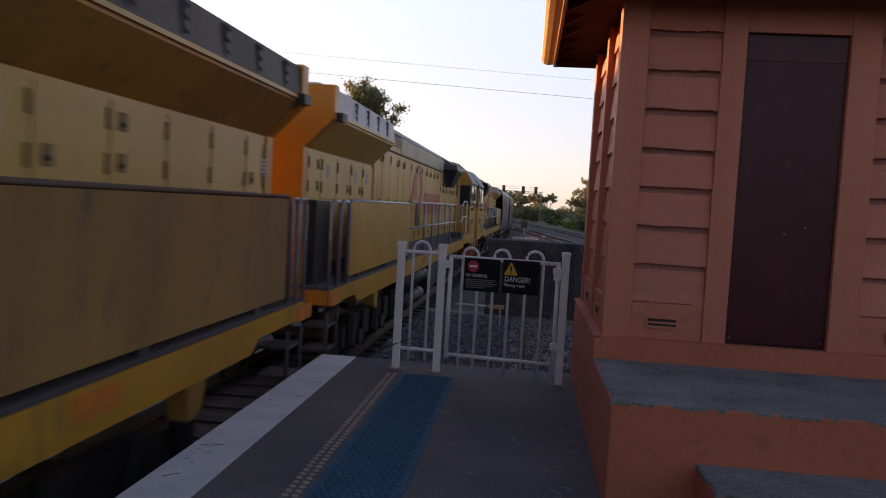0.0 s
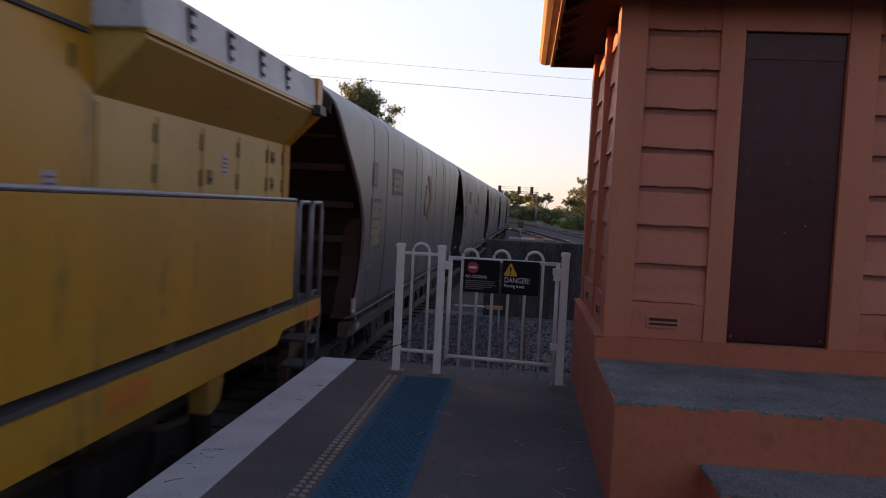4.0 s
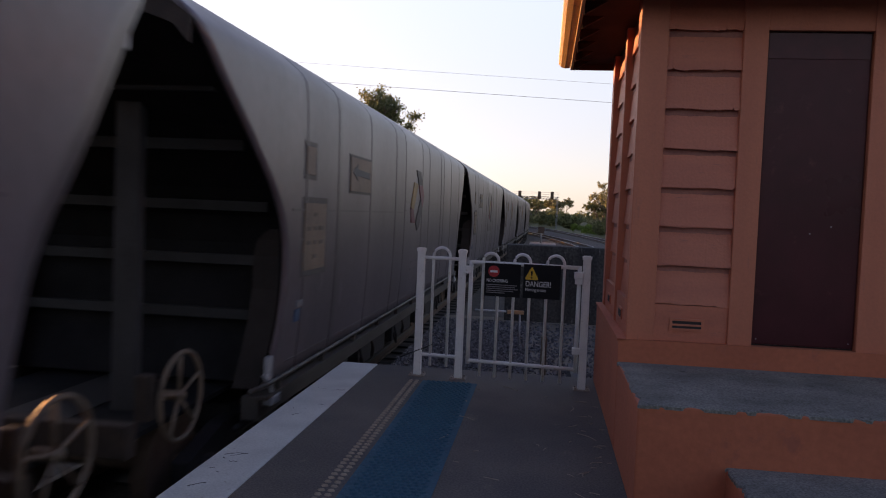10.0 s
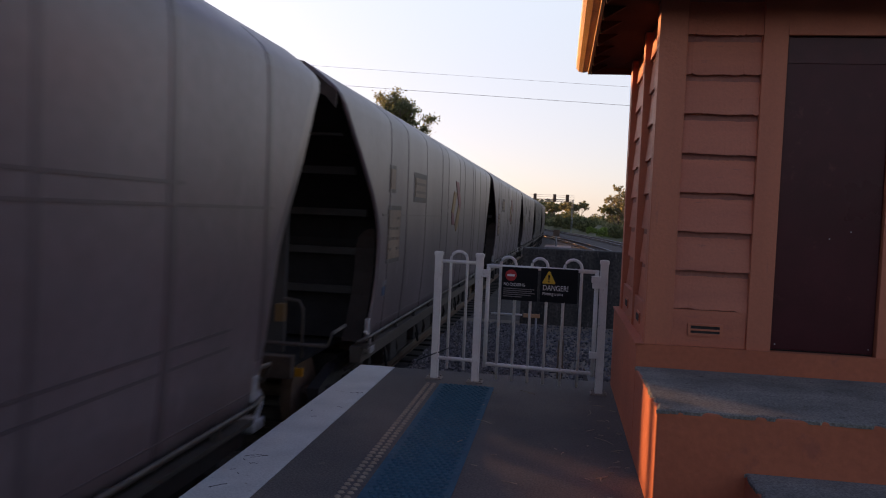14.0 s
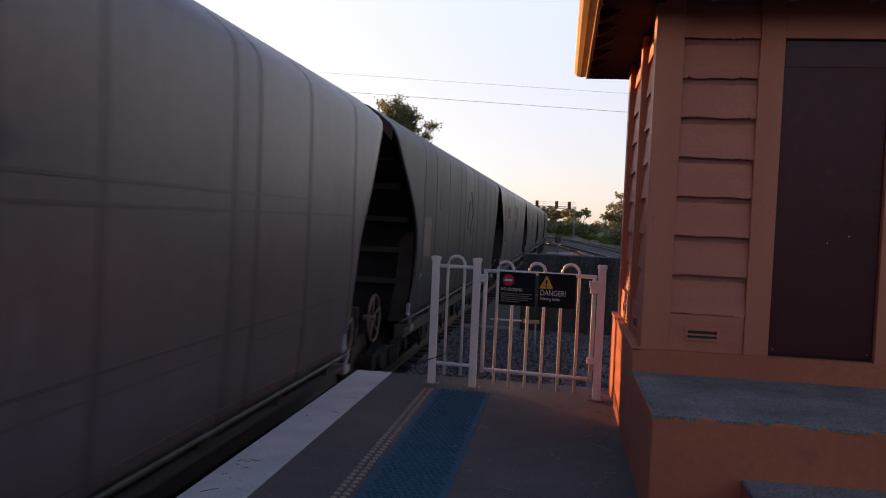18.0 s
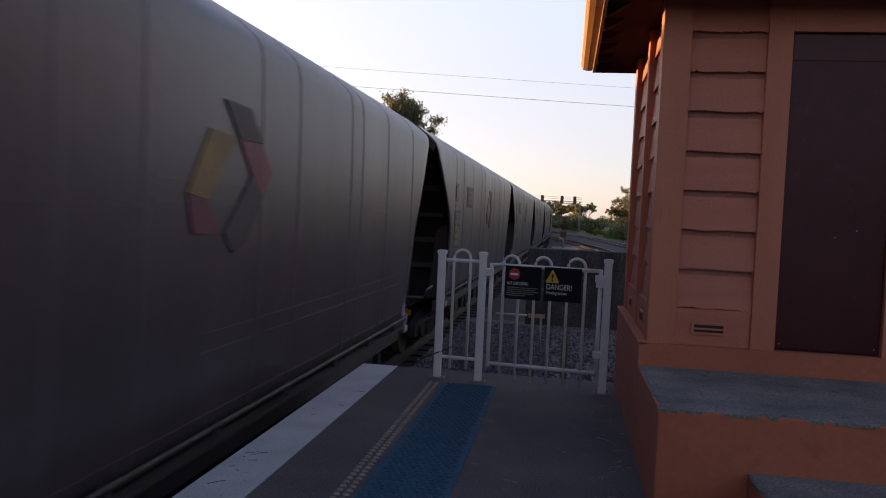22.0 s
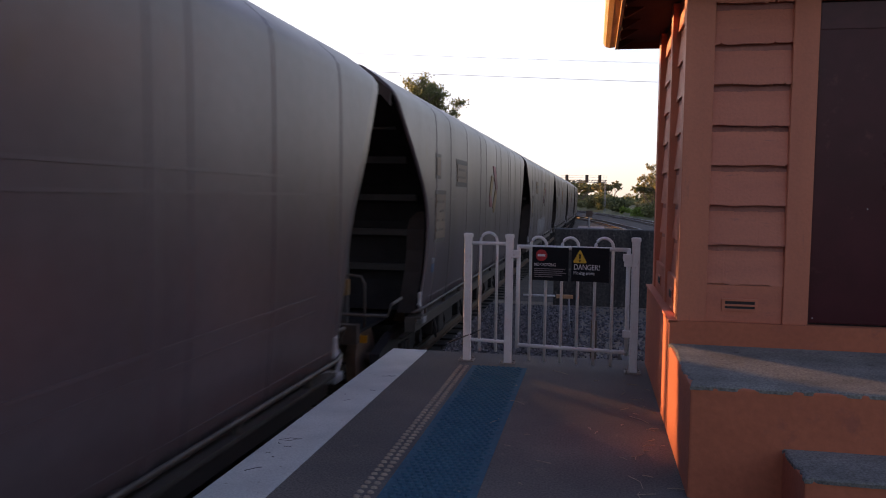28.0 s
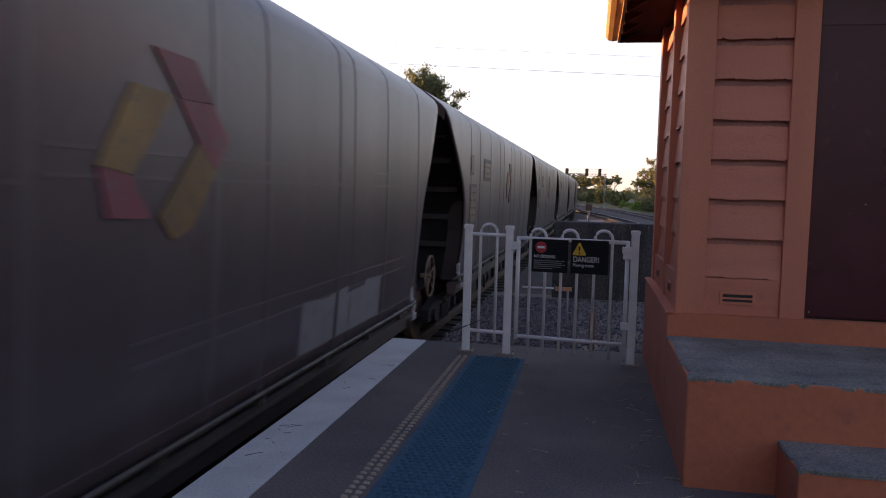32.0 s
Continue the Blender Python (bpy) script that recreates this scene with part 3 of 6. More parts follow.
def weatherboards(hut, along, a0, a1, plane, first=0, inset=0.0, tilt=0.04):
    """Overlapping boards between two posts; along x (wall facing -y) or along y (wall facing -x)."""
    P = (lambda u_, d, zz: (u_, plane + inset + d, zz)) if along == "x" else (lambda u_, d, zz: (plane + inset + d, u_, zz))
    for z in BOARD_Z[first:]:
        bm = bmesh.new()
        z0, z1 = 0.004, 0.259
        n = 49
        rng = random.Random(int(z * 1000) + int(plane * 77))
        A, B, C = [], [], []
        slow = 0.0
        for i in range(n):
            u = a0 + (a1 - a0) * i / (n - 1)
            slow = slow * 0.8 + rng.uniform(-0.003, 0.003)
            wob = slow + (rng.uniform(0.0, 0.009) if rng.random() < 0.12 else rng.uniform(-0.001, 0.001))
            A.append(bm.verts.new(P(u, 0.006, z + z0 + wob)))
            B.append(bm.verts.new(P(u, 0.006 + tilt, z + z1 + 0.004)))
            C.append(bm.verts.new(P(u, 0.024 + tilt, z + z0 + 0.008 + wob)))
        for i in range(n - 1):
            bm.faces.new((A[i], A[i + 1], B[i + 1], B[i]))
            bm.faces.new((C[i], C[i + 1], A[i + 1], A[i]))
        board = part("weatherboard", bm, M_BOARD, hut)
        # greyer ragged strip along the board's upper edge
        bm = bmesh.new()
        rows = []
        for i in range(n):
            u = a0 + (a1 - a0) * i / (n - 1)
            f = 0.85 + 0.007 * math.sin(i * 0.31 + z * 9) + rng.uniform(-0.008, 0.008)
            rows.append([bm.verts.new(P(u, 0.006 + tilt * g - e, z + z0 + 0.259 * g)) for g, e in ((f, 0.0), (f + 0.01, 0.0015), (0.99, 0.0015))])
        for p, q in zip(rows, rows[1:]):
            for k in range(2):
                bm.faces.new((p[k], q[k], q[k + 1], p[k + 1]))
        part("greyed_strip", bm, M_BOARDGREYED, board, "greyer paint strip below the next board")


def chipped_slab(x0, x1, y0, y1, z0, z1, seed):
    """A thin slab whose front and left edges are worn and chipped."""
    rng = random.Random(seed)
    bm = bmesh.new()
    edge, chip = [], 0.0
    n = 150
    for i in range(n + 1):
        chip = chip * 0.7 + (rng.uniform(0.0, 0.02) if rng.random() < 0.14 else 0.0)
        edge.append((x0 + (x1 - x0) * i / n, y0 + rng.uniform(0, 0.004) + chip))
    left, chip = [], 0.0
    for i in range(1, 41):
        chip = chip * 0.7 + (rng.uniform(0.0, 0.016) if rng.random() < 0.16 else 0.0)
        left.append((x0 + rng.uniform(0, 0.004) + chip, y1 + (y0 - y1) * i / 41))
    poly = edge + [(x1, y1), (x0, y1)] + left
    inner = [(min(x + 0.012, x1), min(y + 0.012, y1)) for x, y in edge] + [(x1, y1), (x0 + 0.012, y1)] + [(x + 0.012, y) for x, y in left]
    lo = [bm.verts.new((x, y, z0)) for x, y in poly]
    mid = [bm.verts.new((x, y, z1 - 0.007)) for x, y in poly]
    top = [bm.verts.new((x, y, z1)) for x, y in inner]
    for a, b in ((lo, mid), (mid, top)):
        for k in range(len(a)):
            bm.faces.new((a[k], a[(k + 1) % len(a)], b[(k + 1) % len(a)], b[k]))
    bm.faces.new(top)
    bm.faces.new(lo[::-1])
    return bm


def build_hut():
    hut = tagged(empty("signal_hut"), "terracotta painted timber station hut on a rendered base", "hut")
    right = 4.1
    # base and ledge
    bm = bmesh.new()
    box(bm, 0.425, right, WY - 0.03, HB + 0.02, -0.1, 0.745)
    part("plinth", bm, M_RENDER, hut, "terracotta painted rendered plinth")
    bm = bmesh.new()
    box(bm, 0.4255, right, 4.585, WY - 0.03, -0.05, 0.585, bev=0.012)
    part("ledge", bm, M_RENDER, hut, "terracotta painted rendered ledge")
    part("ledge_top", chipped_slab(0.421, right, 4.572, WY - 0.028, 0.568, 0.592, 5), M_LEDGE, hut, "bare worn grey concrete ledge top")
    bm = bmesh.new()
    box(bm, 0.885, right, 4.16, 4.59, -0.05, 0.275, bev=0.01)
    step = part("step", bm, M_RENDER, hut, "terracotta painted step")
    part("step_tread", chipped_slab(0.88, right, 4.148, 4.585, 0.266, 0.29, 6), M_LEDGE, step, "bare grey concrete tread")
    # inner wall behind the boards
    bm = bmesh.new()
    box(bm, 0.56, right, WY + 0.052, HB - 0.06, 0.745, 3.2)
    part("wall_lining", bm, M_POST, hut)
    bpart("bottom_rail", (0.655, 1.13, WY + 0.012, WY + 0.06, 0.745, 0.989), M_BOARD, hut, bev=0.004)
    bpart("bottom_rail", (2.13, right, WY + 0.012, WY + 0.06, 0.745, 0.989), M_BOARD, hut, bev=0.004)
    for x0, x1 in ((0.472, 0.655), (1.13, 1.285), (1.935, 2.125), (3.95, right)):
        bpart("post", (x0, x1, WY - 0.008, WY + 0.075, 0.742, 3.2), M_POST, hut, bev=0.006)
    bpart("lintel", (1.285, 1.935, WY - 0.002, WY + 0.07, 2.808, 3.2), M_POST, hut, bev=0.005)
    bpart("threshold", (1.2, 2.03, WY - 0.012, WY + 0.06, 0.69, 0.742), M_POST, hut, bev=0.006)
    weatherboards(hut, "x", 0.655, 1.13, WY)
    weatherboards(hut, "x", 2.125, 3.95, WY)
    # black sheet that paints the shadow in the gap round the door
    bpart("door_gap_shade", (1.28, 1.94, WY + 0.05, WY + 0.06, 0.74, 2.81), M_BLACK, hut)
    door = bpart("door", (1.292, 1.93, WY + 0.03, WY + 0.055, 0.757, 2.8), M_DOOR, hut, "dark maroon painted boarded-over door", bev=0.005)
    # raised strip added to imitate the sky reflected at the door's top
    bpart("sheen_strip", (1.294, 1.928, WY + 0.025, WY + 0.031, 2.63, 2.798), M_DOORSHEEN, door, "maroon strip added for the sky's sheen on the door", bev=0.003)
    for i, (dx, dz) in enumerate(((1.32, 0.79), (1.9, 0.79), (1.62, 1.5), (1.75, 1.55))):
        bm = bmesh.new()
        tube(bm, [(dx, WY + 0.031, dz), (dx, WY + 0.027, dz)], 0.005, 6)
        part("screw", bm, M_CAST, door)
    # vents
    for vx in (0.755, 2.3):
        bm = bmesh.new()
        for x0, x1, z0, z1 in ((vx, vx + 0.225, 0.885, 0.9), (vx, vx + 0.225, 0.82, 0.835), (vx, vx + 0.018, 0.835, 0.885), (vx + 0.207, vx + 0.225, 0.835, 0.885)):
            box(bm, x0, x1, WY - 0.004, WY + 0.02, z0, z1)
        vent = part("wall_vent", bm, M_POST, hut, "painted slotted air vent")
        bpart("slot_backing", (vx + 0.015, vx + 0.21, WY + 0.006, WY + 0.011, 0.83, 0.89), M_BLACK, vent)
        bpart("louvre", (vx + 0.018, vx + 0.207, WY - 0.002, WY + 0.008, 0.852, 0.864), M_POST, vent)
    # wall towards the track
    posts = ((5.824, 5.96), (6.74, 6.86), (7.86, HB))
    for y0, y1 in posts:
        bpart("post", (WX - 0.004 if y0 > 6 else WX - 0.003, 0.575, y0 + (0.07 if y0 < 6 else 0), y1, 0.742, 3.2), M_POST, hut, bev=0.005)
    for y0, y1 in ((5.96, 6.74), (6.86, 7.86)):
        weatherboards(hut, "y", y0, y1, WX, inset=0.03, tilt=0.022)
        bpart("bottom_rail", (WX + 0.012, WX + 0.06, y0, y1, 0.745, 0.989), M_BOARD, hut, bev=0.004)
        vent = bpart("wall_vent", (WX + 0.002, WX + 0.02, (y0 + y1) / 2 - 0.1, (y0 + y1) / 2 + 0.1, 0.82, 0.9), M_POST, hut, "painted slotted air vent", bev=0.003)
        bpart("slot_backing", (WX - 0.002, WX + 0.004, (y0 + y1) / 2 - 0.08, (y0 + y1) / 2 + 0.08, 0.835, 0.885), M_BLACK, vent)
    bpart("sill_trim", (0.415, 0.48, WY - 0.03, HB + 0.03, 0.73, 0.75), M_RENDER, hut, bev=0.006)
    # eaves
    EX, EY0, EY1, EZ = 0.075, 5.42, 8.26, 3.0
    bm = bmesh.new()
    for (xa, ya), (xb, yb), (xc, yc), (xd, yd) in (((EX, EY0), (right + 0.3, EY0), (right + 0.3, 6.9), (1.4, 6.9)), ((EX, EY1), (EX, EY0), (1.4, 6.9), (1.4, 6.9))):
        pts = [(xa, ya, EZ + 0.05), (xb, yb, EZ + 0.05), (xc, yc, EZ + 0.85), (xd, yd, EZ + 0.85)]
        if pts[2] == pts[3]:
            pts.pop()
        lo = [bm.verts.new(p) for p in pts]
        hi = [bm.verts.new((p[0], p[1], p[2] + 0.05)) for p in pts]
        bm.faces.new(lo[::-1])
        bm.faces.new(hi)
        for i in range(len(lo)):
            bm.faces.new((lo[i], lo[(i + 1) % len(lo)], hi[(i + 1) % len(lo)], hi[i]))
    lo = [bm.verts.new(p) for p in ((EX, EY1, EZ + 0.05), (1.4, 6.9, EZ + 0.85), (right + 0.3, 6.9, EZ + 0.85), (right + 0.3, EY1, EZ + 0.05))]
    bm.faces.new(lo)
    part("roof", bm, M_ROOF, hut, "low hipped roof with dark underside")
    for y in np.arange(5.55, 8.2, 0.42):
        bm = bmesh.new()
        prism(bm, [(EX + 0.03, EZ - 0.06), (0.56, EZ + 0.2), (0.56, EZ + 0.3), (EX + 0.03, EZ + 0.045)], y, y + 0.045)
        part("rafter", bm, M_EAVESHADE, hut, "exposed rafter end darkened with eave shade")
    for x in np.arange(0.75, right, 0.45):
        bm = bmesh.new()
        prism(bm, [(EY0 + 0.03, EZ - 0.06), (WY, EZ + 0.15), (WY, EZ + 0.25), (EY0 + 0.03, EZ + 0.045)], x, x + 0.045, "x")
        part("rafter", bm, M_EAVESHADE, hut, "exposed rafter end darkened with eave shade")
    bpart("soffit", (EX + 0.02, 0.52, EY0 + 0.03, EY1 - 0.02, EZ + 0.03, EZ + 0.045), M_EAVESHADE, hut, "reddish boarded soffit darkened with eave shade")
    bpart("fascia", (EX, EX + 0.025, EY0, EY1, EZ - 0.03, EZ + 0.1), M_GUTTER_SUNLIT, hut, bev=0.004)
    bpart("fascia", (EX + 0.025, right + 0.3, EY0, EY0 + 0.025, EZ - 0.03, EZ + 0.1), M_POST, hut, bev=0.004)
    bpart("fascia", (EX, 0.56, EY1 - 0.025, EY1, EZ - 0.03, EZ + 0.1), M_EAVESHADE, hut)
    bm = bmesh.new()
    prof = [(EX, EZ + 0.11), (EX - 0.105, EZ + 0.11), (EX - 0.115, EZ + 0.095), (EX - 0.112, EZ + 0.03), (EX - 0.09, EZ + 0.0), (EX - 0.05, EZ - 0.012), (EX - 0.002, EZ - 0.006)]
    prism(bm, prof, EY0 - 0.1, EY1 + 0.02)
    part("gutter", bm, M_GUTTER_SUNLIT, hut, "terracotta painted metal gutter, low sun's gold in its colour")
    return hut


# ---- fence and gate ----
PA, PB, PC = Vector((-1.232, 7.745, 0)), Vector((-0.84, 7.70, 0)), Vector((0.29, 7.56, 0))


def fence_post(name, p, h, label):
    ob = tagged(empty(name, pose(*p)), label, "fence post", "gate posts")
    bm = bmesh.new()
    box(bm, -0.034, 0.034, -0.034, 0.034, 0.008, h - 0.025, bev=0.006)
    part("shaft", bm, M_FENCE, ob)
    bm = bmesh.new()
    for r0, z0, r1, z1 in ((0.04, h - 0.03, 0.041, h - 0.012), (0.041, h - 0.012, 0.03, h), (0.03, h, 0.012, h + 0.006)):
        prism(bm, [(-r0, -r0), (r0, -r0), (r0, r0), (-r0, r0)], z0, z1, "z")
    part("cap", bm, M_FENCE, ob, "domed white cap")
    bpart("base_plate", (-0.075, 0.075, -0.07, 0.07, 0.0, 0.01), M_RUST, ob, "rusty bolted base plate", bev=0.003)
    for sx in (-0.055, 0.055):
        for sy in (-0.05, 0.05):
            bm = bmesh.new()
            tube(bm, [(sx, sy, 0.01), (sx, sy, 0.026)], 0.009, 6)
            part("bolt", bm, M_RUST, ob)
    return ob


def along(a, b, u, z):
    p = a.lerp(b, u)
    return (p.x, p.y, z)


def hoop(a, b, u0, u1, z0, z1):
    p, q = Vector(along(a, b, u0, 0)), Vector(along(a, b, u1, 0))
    c, r = (p + q) / 2, (q - p).length / 2
    pts = [(p.x, p.y, z0), (p.x, p.y, z1)]
    for k in range(1, 10):
        a_ = math.pi * k / 10
        pts.append((c.x - (q - p).normalized().x * r * math.cos(a_), c.y - (q - p).normalized().y * r * math.cos(a_), z1 + r * math.sin(a_)))
    return pts + [(q.x, q.y, z1), (q.x, q.y, z0)]


def build_fence():
    fence_post("fence_post", PA, 1.2, "white square steel fence post with rusty base plate")
    fence_post("gate_post", PB, 1.2, "white steel gate post with a hinge")
    fence_post("gate_post", PC, 1.2, "white steel gate post with a latch plate")
    pan = tagged(empty("hoop_fence"), "white tubular hoop-top fence panel between two posts", "fence")
    for z in (1.115, 0.2):
        tpart("rail", [[along(PA, PB, 0.06, z), along(PA, PB, 0.94, z)]], 0.017, M_FENCE, pan)
    tpart("hoop", [hoop(PA, PB, 0.3, 0.7, 0.1, 1.135)], 0.0135, M_FENCE, pan)
    # a short cable hangs out beside the post
    tpart("loose_cable", [[(PA.x + 0.02, PA.y - 0.03, 0.25), (PA.x - 0.1, PA.y - 0.06, 0.2), (PA.x - 0.16, PA.y - 0.07, 0.17)], [(PA.x + 0.03, PA.y - 0.03, 0.25), (PA.x + 0.13, PA.y - 0.02, 0.3)]], 0.006, M_BLACK, pan, "black cable tied to the post", 6)
    gate = tagged(empty("pedestrian_gate"), "closed white hoop-top steel gate at the platform end", "gate")
    for z in (1.095, 0.18):
        tpart("rail", [[along(PB, PC, 0.075, z), along(PB, PC, 0.945, z)]], 0.018, M_FENCE, gate)
    for u in (0.075, 0.945):
        tpart("stile", [[along(PB, PC, u, 0.15), along(PB, PC, u, 1.11)]], 0.019, M_FENCE, gate)
    us = [0.175, 0.3, 0.428, 0.556, 0.69, 0.826]
    for k in (0, 2, 4):
        tpart("hoop", [hoop(PB, PC, us[k], us[k + 1], 0.04, 1.115)], 0.0135, M_FENCE, gate)
    for z in (0.32, 0.95):
        bpart("hinge", (PC.x - 0.1, PC.x - 0.03, PC.y - 0.045, PC.y + 0.01, z, z + 0.06), M_FENCE, gate, bev=0.006)
    bpart("latch", (PB.x + 0.03, PB.x + 0.1, PB.y - 0.05, PB.y + 0.01, 0.99, 1.06), M_FENCE, gate, "scuffed steel latch box", bev=0.006)
    bpart("latch", (PC.x - 0.11, PC.x - 0.03, PC.y - 0.05, PC.y + 0.0, 1.0, 1.06), M_FENCE, gate, bev=0.006)
    # signs
    slope = math.degrees(math.atan2(PC.y - PB.y, PC.x - PB.x))
    for which, x0, x1, z0, z1 in (("no", -0.628, -0.295, 0.795, 1.098), ("danger", -0.272, 0.064, 0.798, 1.105)):
        u = ((x0 + x1) / 2 - PB.x) / (PC.x - PB.x)
        c = along(PB, PC, u, (z0 + z1) / 2)
        sg = tagged(empty("warning_sign", pose(c[0], c[1] - 0.032, c[2], 90, 0, slope) @ pose(0, 0, 0)),
                    "black square no crossing sign fixed to the gate" if which == "no" else "black square danger sign with a yellow triangle", "sign", "gate signs")
        w, h = (x1 - x0) / 2, (z1 - z0) / 2
        bpart("panel", (-w, w, -h, h, -0.006, 0.0), M_SIGN, sg, bev=0.002)
        if which == "no":
            bm = bmesh.new()
            prism(bm, [(-w + 0.085 + 0.052 * math.cos(i * math.pi / 14), h - 0.075 + 0.052 * math.sin(i * math.pi / 14)) for i in range(28)], 0.0, 0.002, "z")
            part("red_disc", bm, M_SIGNRED, sg, "red no-entry disc")
            bpart("white_bar", (-w + 0.05, -w + 0.12, h - 0.085, h - 0.065, 0.002, 0.0035), M_SIGNWHITE, sg)
            text_part("lettering", "NO CROSSING", 0.04, pose(-w + 0.02, h - 0.172, 0.001) @ Matrix.Diagonal((0.74, 1, 1, 1)), M_SIGNWHITE, sg)
            for i in range(5):
                bpart("small_print", (-w + 0.02, w - (0.03, 0.05, 0.022, 0.06, 0.14)[i], h - 0.2 - i * 0.018, h - 0.193 - i * 0.018, 0.0, 0.0012), M_CONCRETE, sg)
        else:
            bm = bmesh.new()
            cx, cy = -w + 0.075, h - 0.085
            prism(bm, [(cx - 0.06, cy - 0.045), (cx - 0.053, cy - 0.055), (cx + 0.053, cy - 0.055), (cx + 0.06, cy - 0.045), (cx + 0.006, cy + 0.058), (cx - 0.006, cy + 0.058)], 0.0, 0.002, "z")
            part("yellow_triangle", bm, M_SIGNYEL, sg, "yellow warning triangle")
            bm = bmesh.new()
            prism(bm, [(cx - 0.006, cy - 0.018), (cx + 0.006, cy - 0.018), (cx + 0.009, cy + 0.024), (cx - 0.009, cy + 0.024)], 0.002, 0.0035, "z")
            prism(bm, [(cx - 0.007, cy - 0.042), (cx + 0.007, cy - 0.042), (cx + 0.007, cy - 0.028), (cx - 0.007, cy - 0.028)], 0.002, 0.0035, "z")
            part("exclamation_mark", bm, M_SIGN, sg)
            text_part("lettering", "DANGER!", 0.07, pose(-w + 0.02, h - 0.2, 0.001) @ Matrix.Diagonal((0.78, 1, 1, 1)), M_SIGNWHITE, sg)
            text_part("lettering", "Moving trains", 0.041, pose(-w + 0.02, h - 0.243, 0.001) @ Matrix.Diagonal((0.84, 1, 1, 1)), M_SIGNWHITE, sg)


# ---- coal wagons ----
PROFILE = [(1.04, 1.395), (1.45, 1.432), (1.75, 1.452), (2.05, 1.463), (2.35, 1.47), (2.7, 1.472), (3.05, 1.472), (3.35, 1.47), (3.6, 1.464), (3.78, 1.452), (3.88, 1.43), (3.96, 1.37), (4.08, 1.22), (4.185, 1.07), (4.23, 0.86)]
LEAD = [(1.04, 2.05), (1.3, 2.16), (1.6, 2.26), (1.9, 2.31), (2.2, 2.31), (2.4, 2.26), (2.6, 2.14), (2.8, 1.95), (3.05, 1.6), (3.3, 1.24), (3.55, 0.86), (3.75, 0.62), (3.93, 0.42), (4.2, 0.4)]
TAIL = [(1.04, 1.48), (1.45, 1.41), (1.75, 1.35), (2.3, 1.21), (2.55, 1.07), (2.8, 0.88), (3.05, 0.71), (3.3, 0.56), (3.6, 0.38), (3.8, 0.22), (3.93, 0.14), (4.2, 0.14)]
PITCH = 17.0


def interp(tab, z):
    return float(np.interp(z, [a for a, _ in tab], [b for _, b in tab]))


def hw(z):
    return interp(PROFILE, z)


def skin(parent, name, poly, material, proud=0.012, label=""):
    """A flat marking on the wagon's side, its corners on the curved sheet; poly in (y, z)."""
    bm = bmesh.new()
    A = [bm.verts.new((hw(z) + proud, y, z)) for y, z in poly]
    B = [bm.verts.new((hw(z) - 0.01, y, z)) for y, z in poly]
    n = len(poly)
    bm.faces.new(A)
    bm.faces.new(B[::-1])
    for i in range(n):
        bm.faces.new((A[i], B[i], B[(i + 1) % n], A[(i + 1) % n]))
    return part(name, bm, material, parent, label)


def rect(y0, y1, z0, z1):
    return [(y0, z0), (y1, z0), (y1, z1), (y0, z1)]


def wheelset(bm, y, gauge=0.76, r=0.46):
    for sx in (-1, 1):
        x0, x1 = sx * gauge, sx * (gauge - 0.13)
        for rr, a, b in ((r, x0, x1),):
            prism(bm, [(y + rr * math.cos(k * math.pi / 12), r + rr * math.sin(k * math.pi / 12)) for k in range(24)], min(a, b), max(a, b), "x")
    tube(bm, [(-0.95, y, r), (0.95, y, r)], 0.08, 8)


def bogie(parent, y, base=1.83):
    b = empty("bogie")
    b.parent, b.location = parent, (0, y, 0)
    for dy in (-base / 2, base / 2):
        bm = bmesh.new()
        wheelset(bm, dy)
        part("wheelset", bm, M_RAILSIDE, b)
    for sx in (-1, 1):
        bm = bmesh.new()
        prism(bm, [(-1.25, 0.36), (-0.75, 0.36), (-0.42, 0.24), (0.42, 0.24), (0.75, 0.36), (1.25, 0.36), (1.25, 0.58), (0.55, 0.74), (-0.55, 0.74), (-1.25, 0.58)], sx * 0.98 - 0.07, sx * 0.98 + 0.07, "x")
        for k in (-0.2, 0, 0.2):
            tube(bm, [(sx * 1.06, k, 0.28), (sx * 1.06, k, 0.55)], 0.06, 8)
        for dy in (-base / 2, base / 2):
            tube(bm, [(sx * 1.05, dy, 0.46), (sx * 1.12, dy, 0.46)], 0.11, 10)
        part("side_frame", bm, M_BLACK, b)
    bm = bmesh.new()
    box(bm, -0.95, 0.95, -0.2, 0.2, 0.5, 0.8)
    part("bolster", bm, M_BLACK, b)
    return b


def brake_wheel(parent, x, y, z, r=0.335):
    w = tpart("brake_wheel", [[(x, y + r * math.cos(k * math.pi / 12), z + r * math.sin(k * math.pi / 12)) for k in range(24)]], 0.02, M_WHEELYEL, parent, "tan spoked hand-brake wheel", 8, True)
    for k in range(5):
        a = 2 * math.pi * k / 5 + 0.4
        tpart("spoke", [[(x - 0.02, y, z), (x, y + r * math.cos(a), z + r * math.sin(a))]], 0.015, M_WHEELYEL, w, "", 6)
    bpart("brake_stand", (x - 0.36, x - 0.24, y - 0.05, y + 0.07, 0.95, z + 0.14), M_RUSTDARK, parent, "rusty brown brake stand box", bev=0.02)
    tpart("hub", [[(x - 0.16, y, z), (x + 0.02, y, z)]], 0.04, M_WHEELYEL, w)


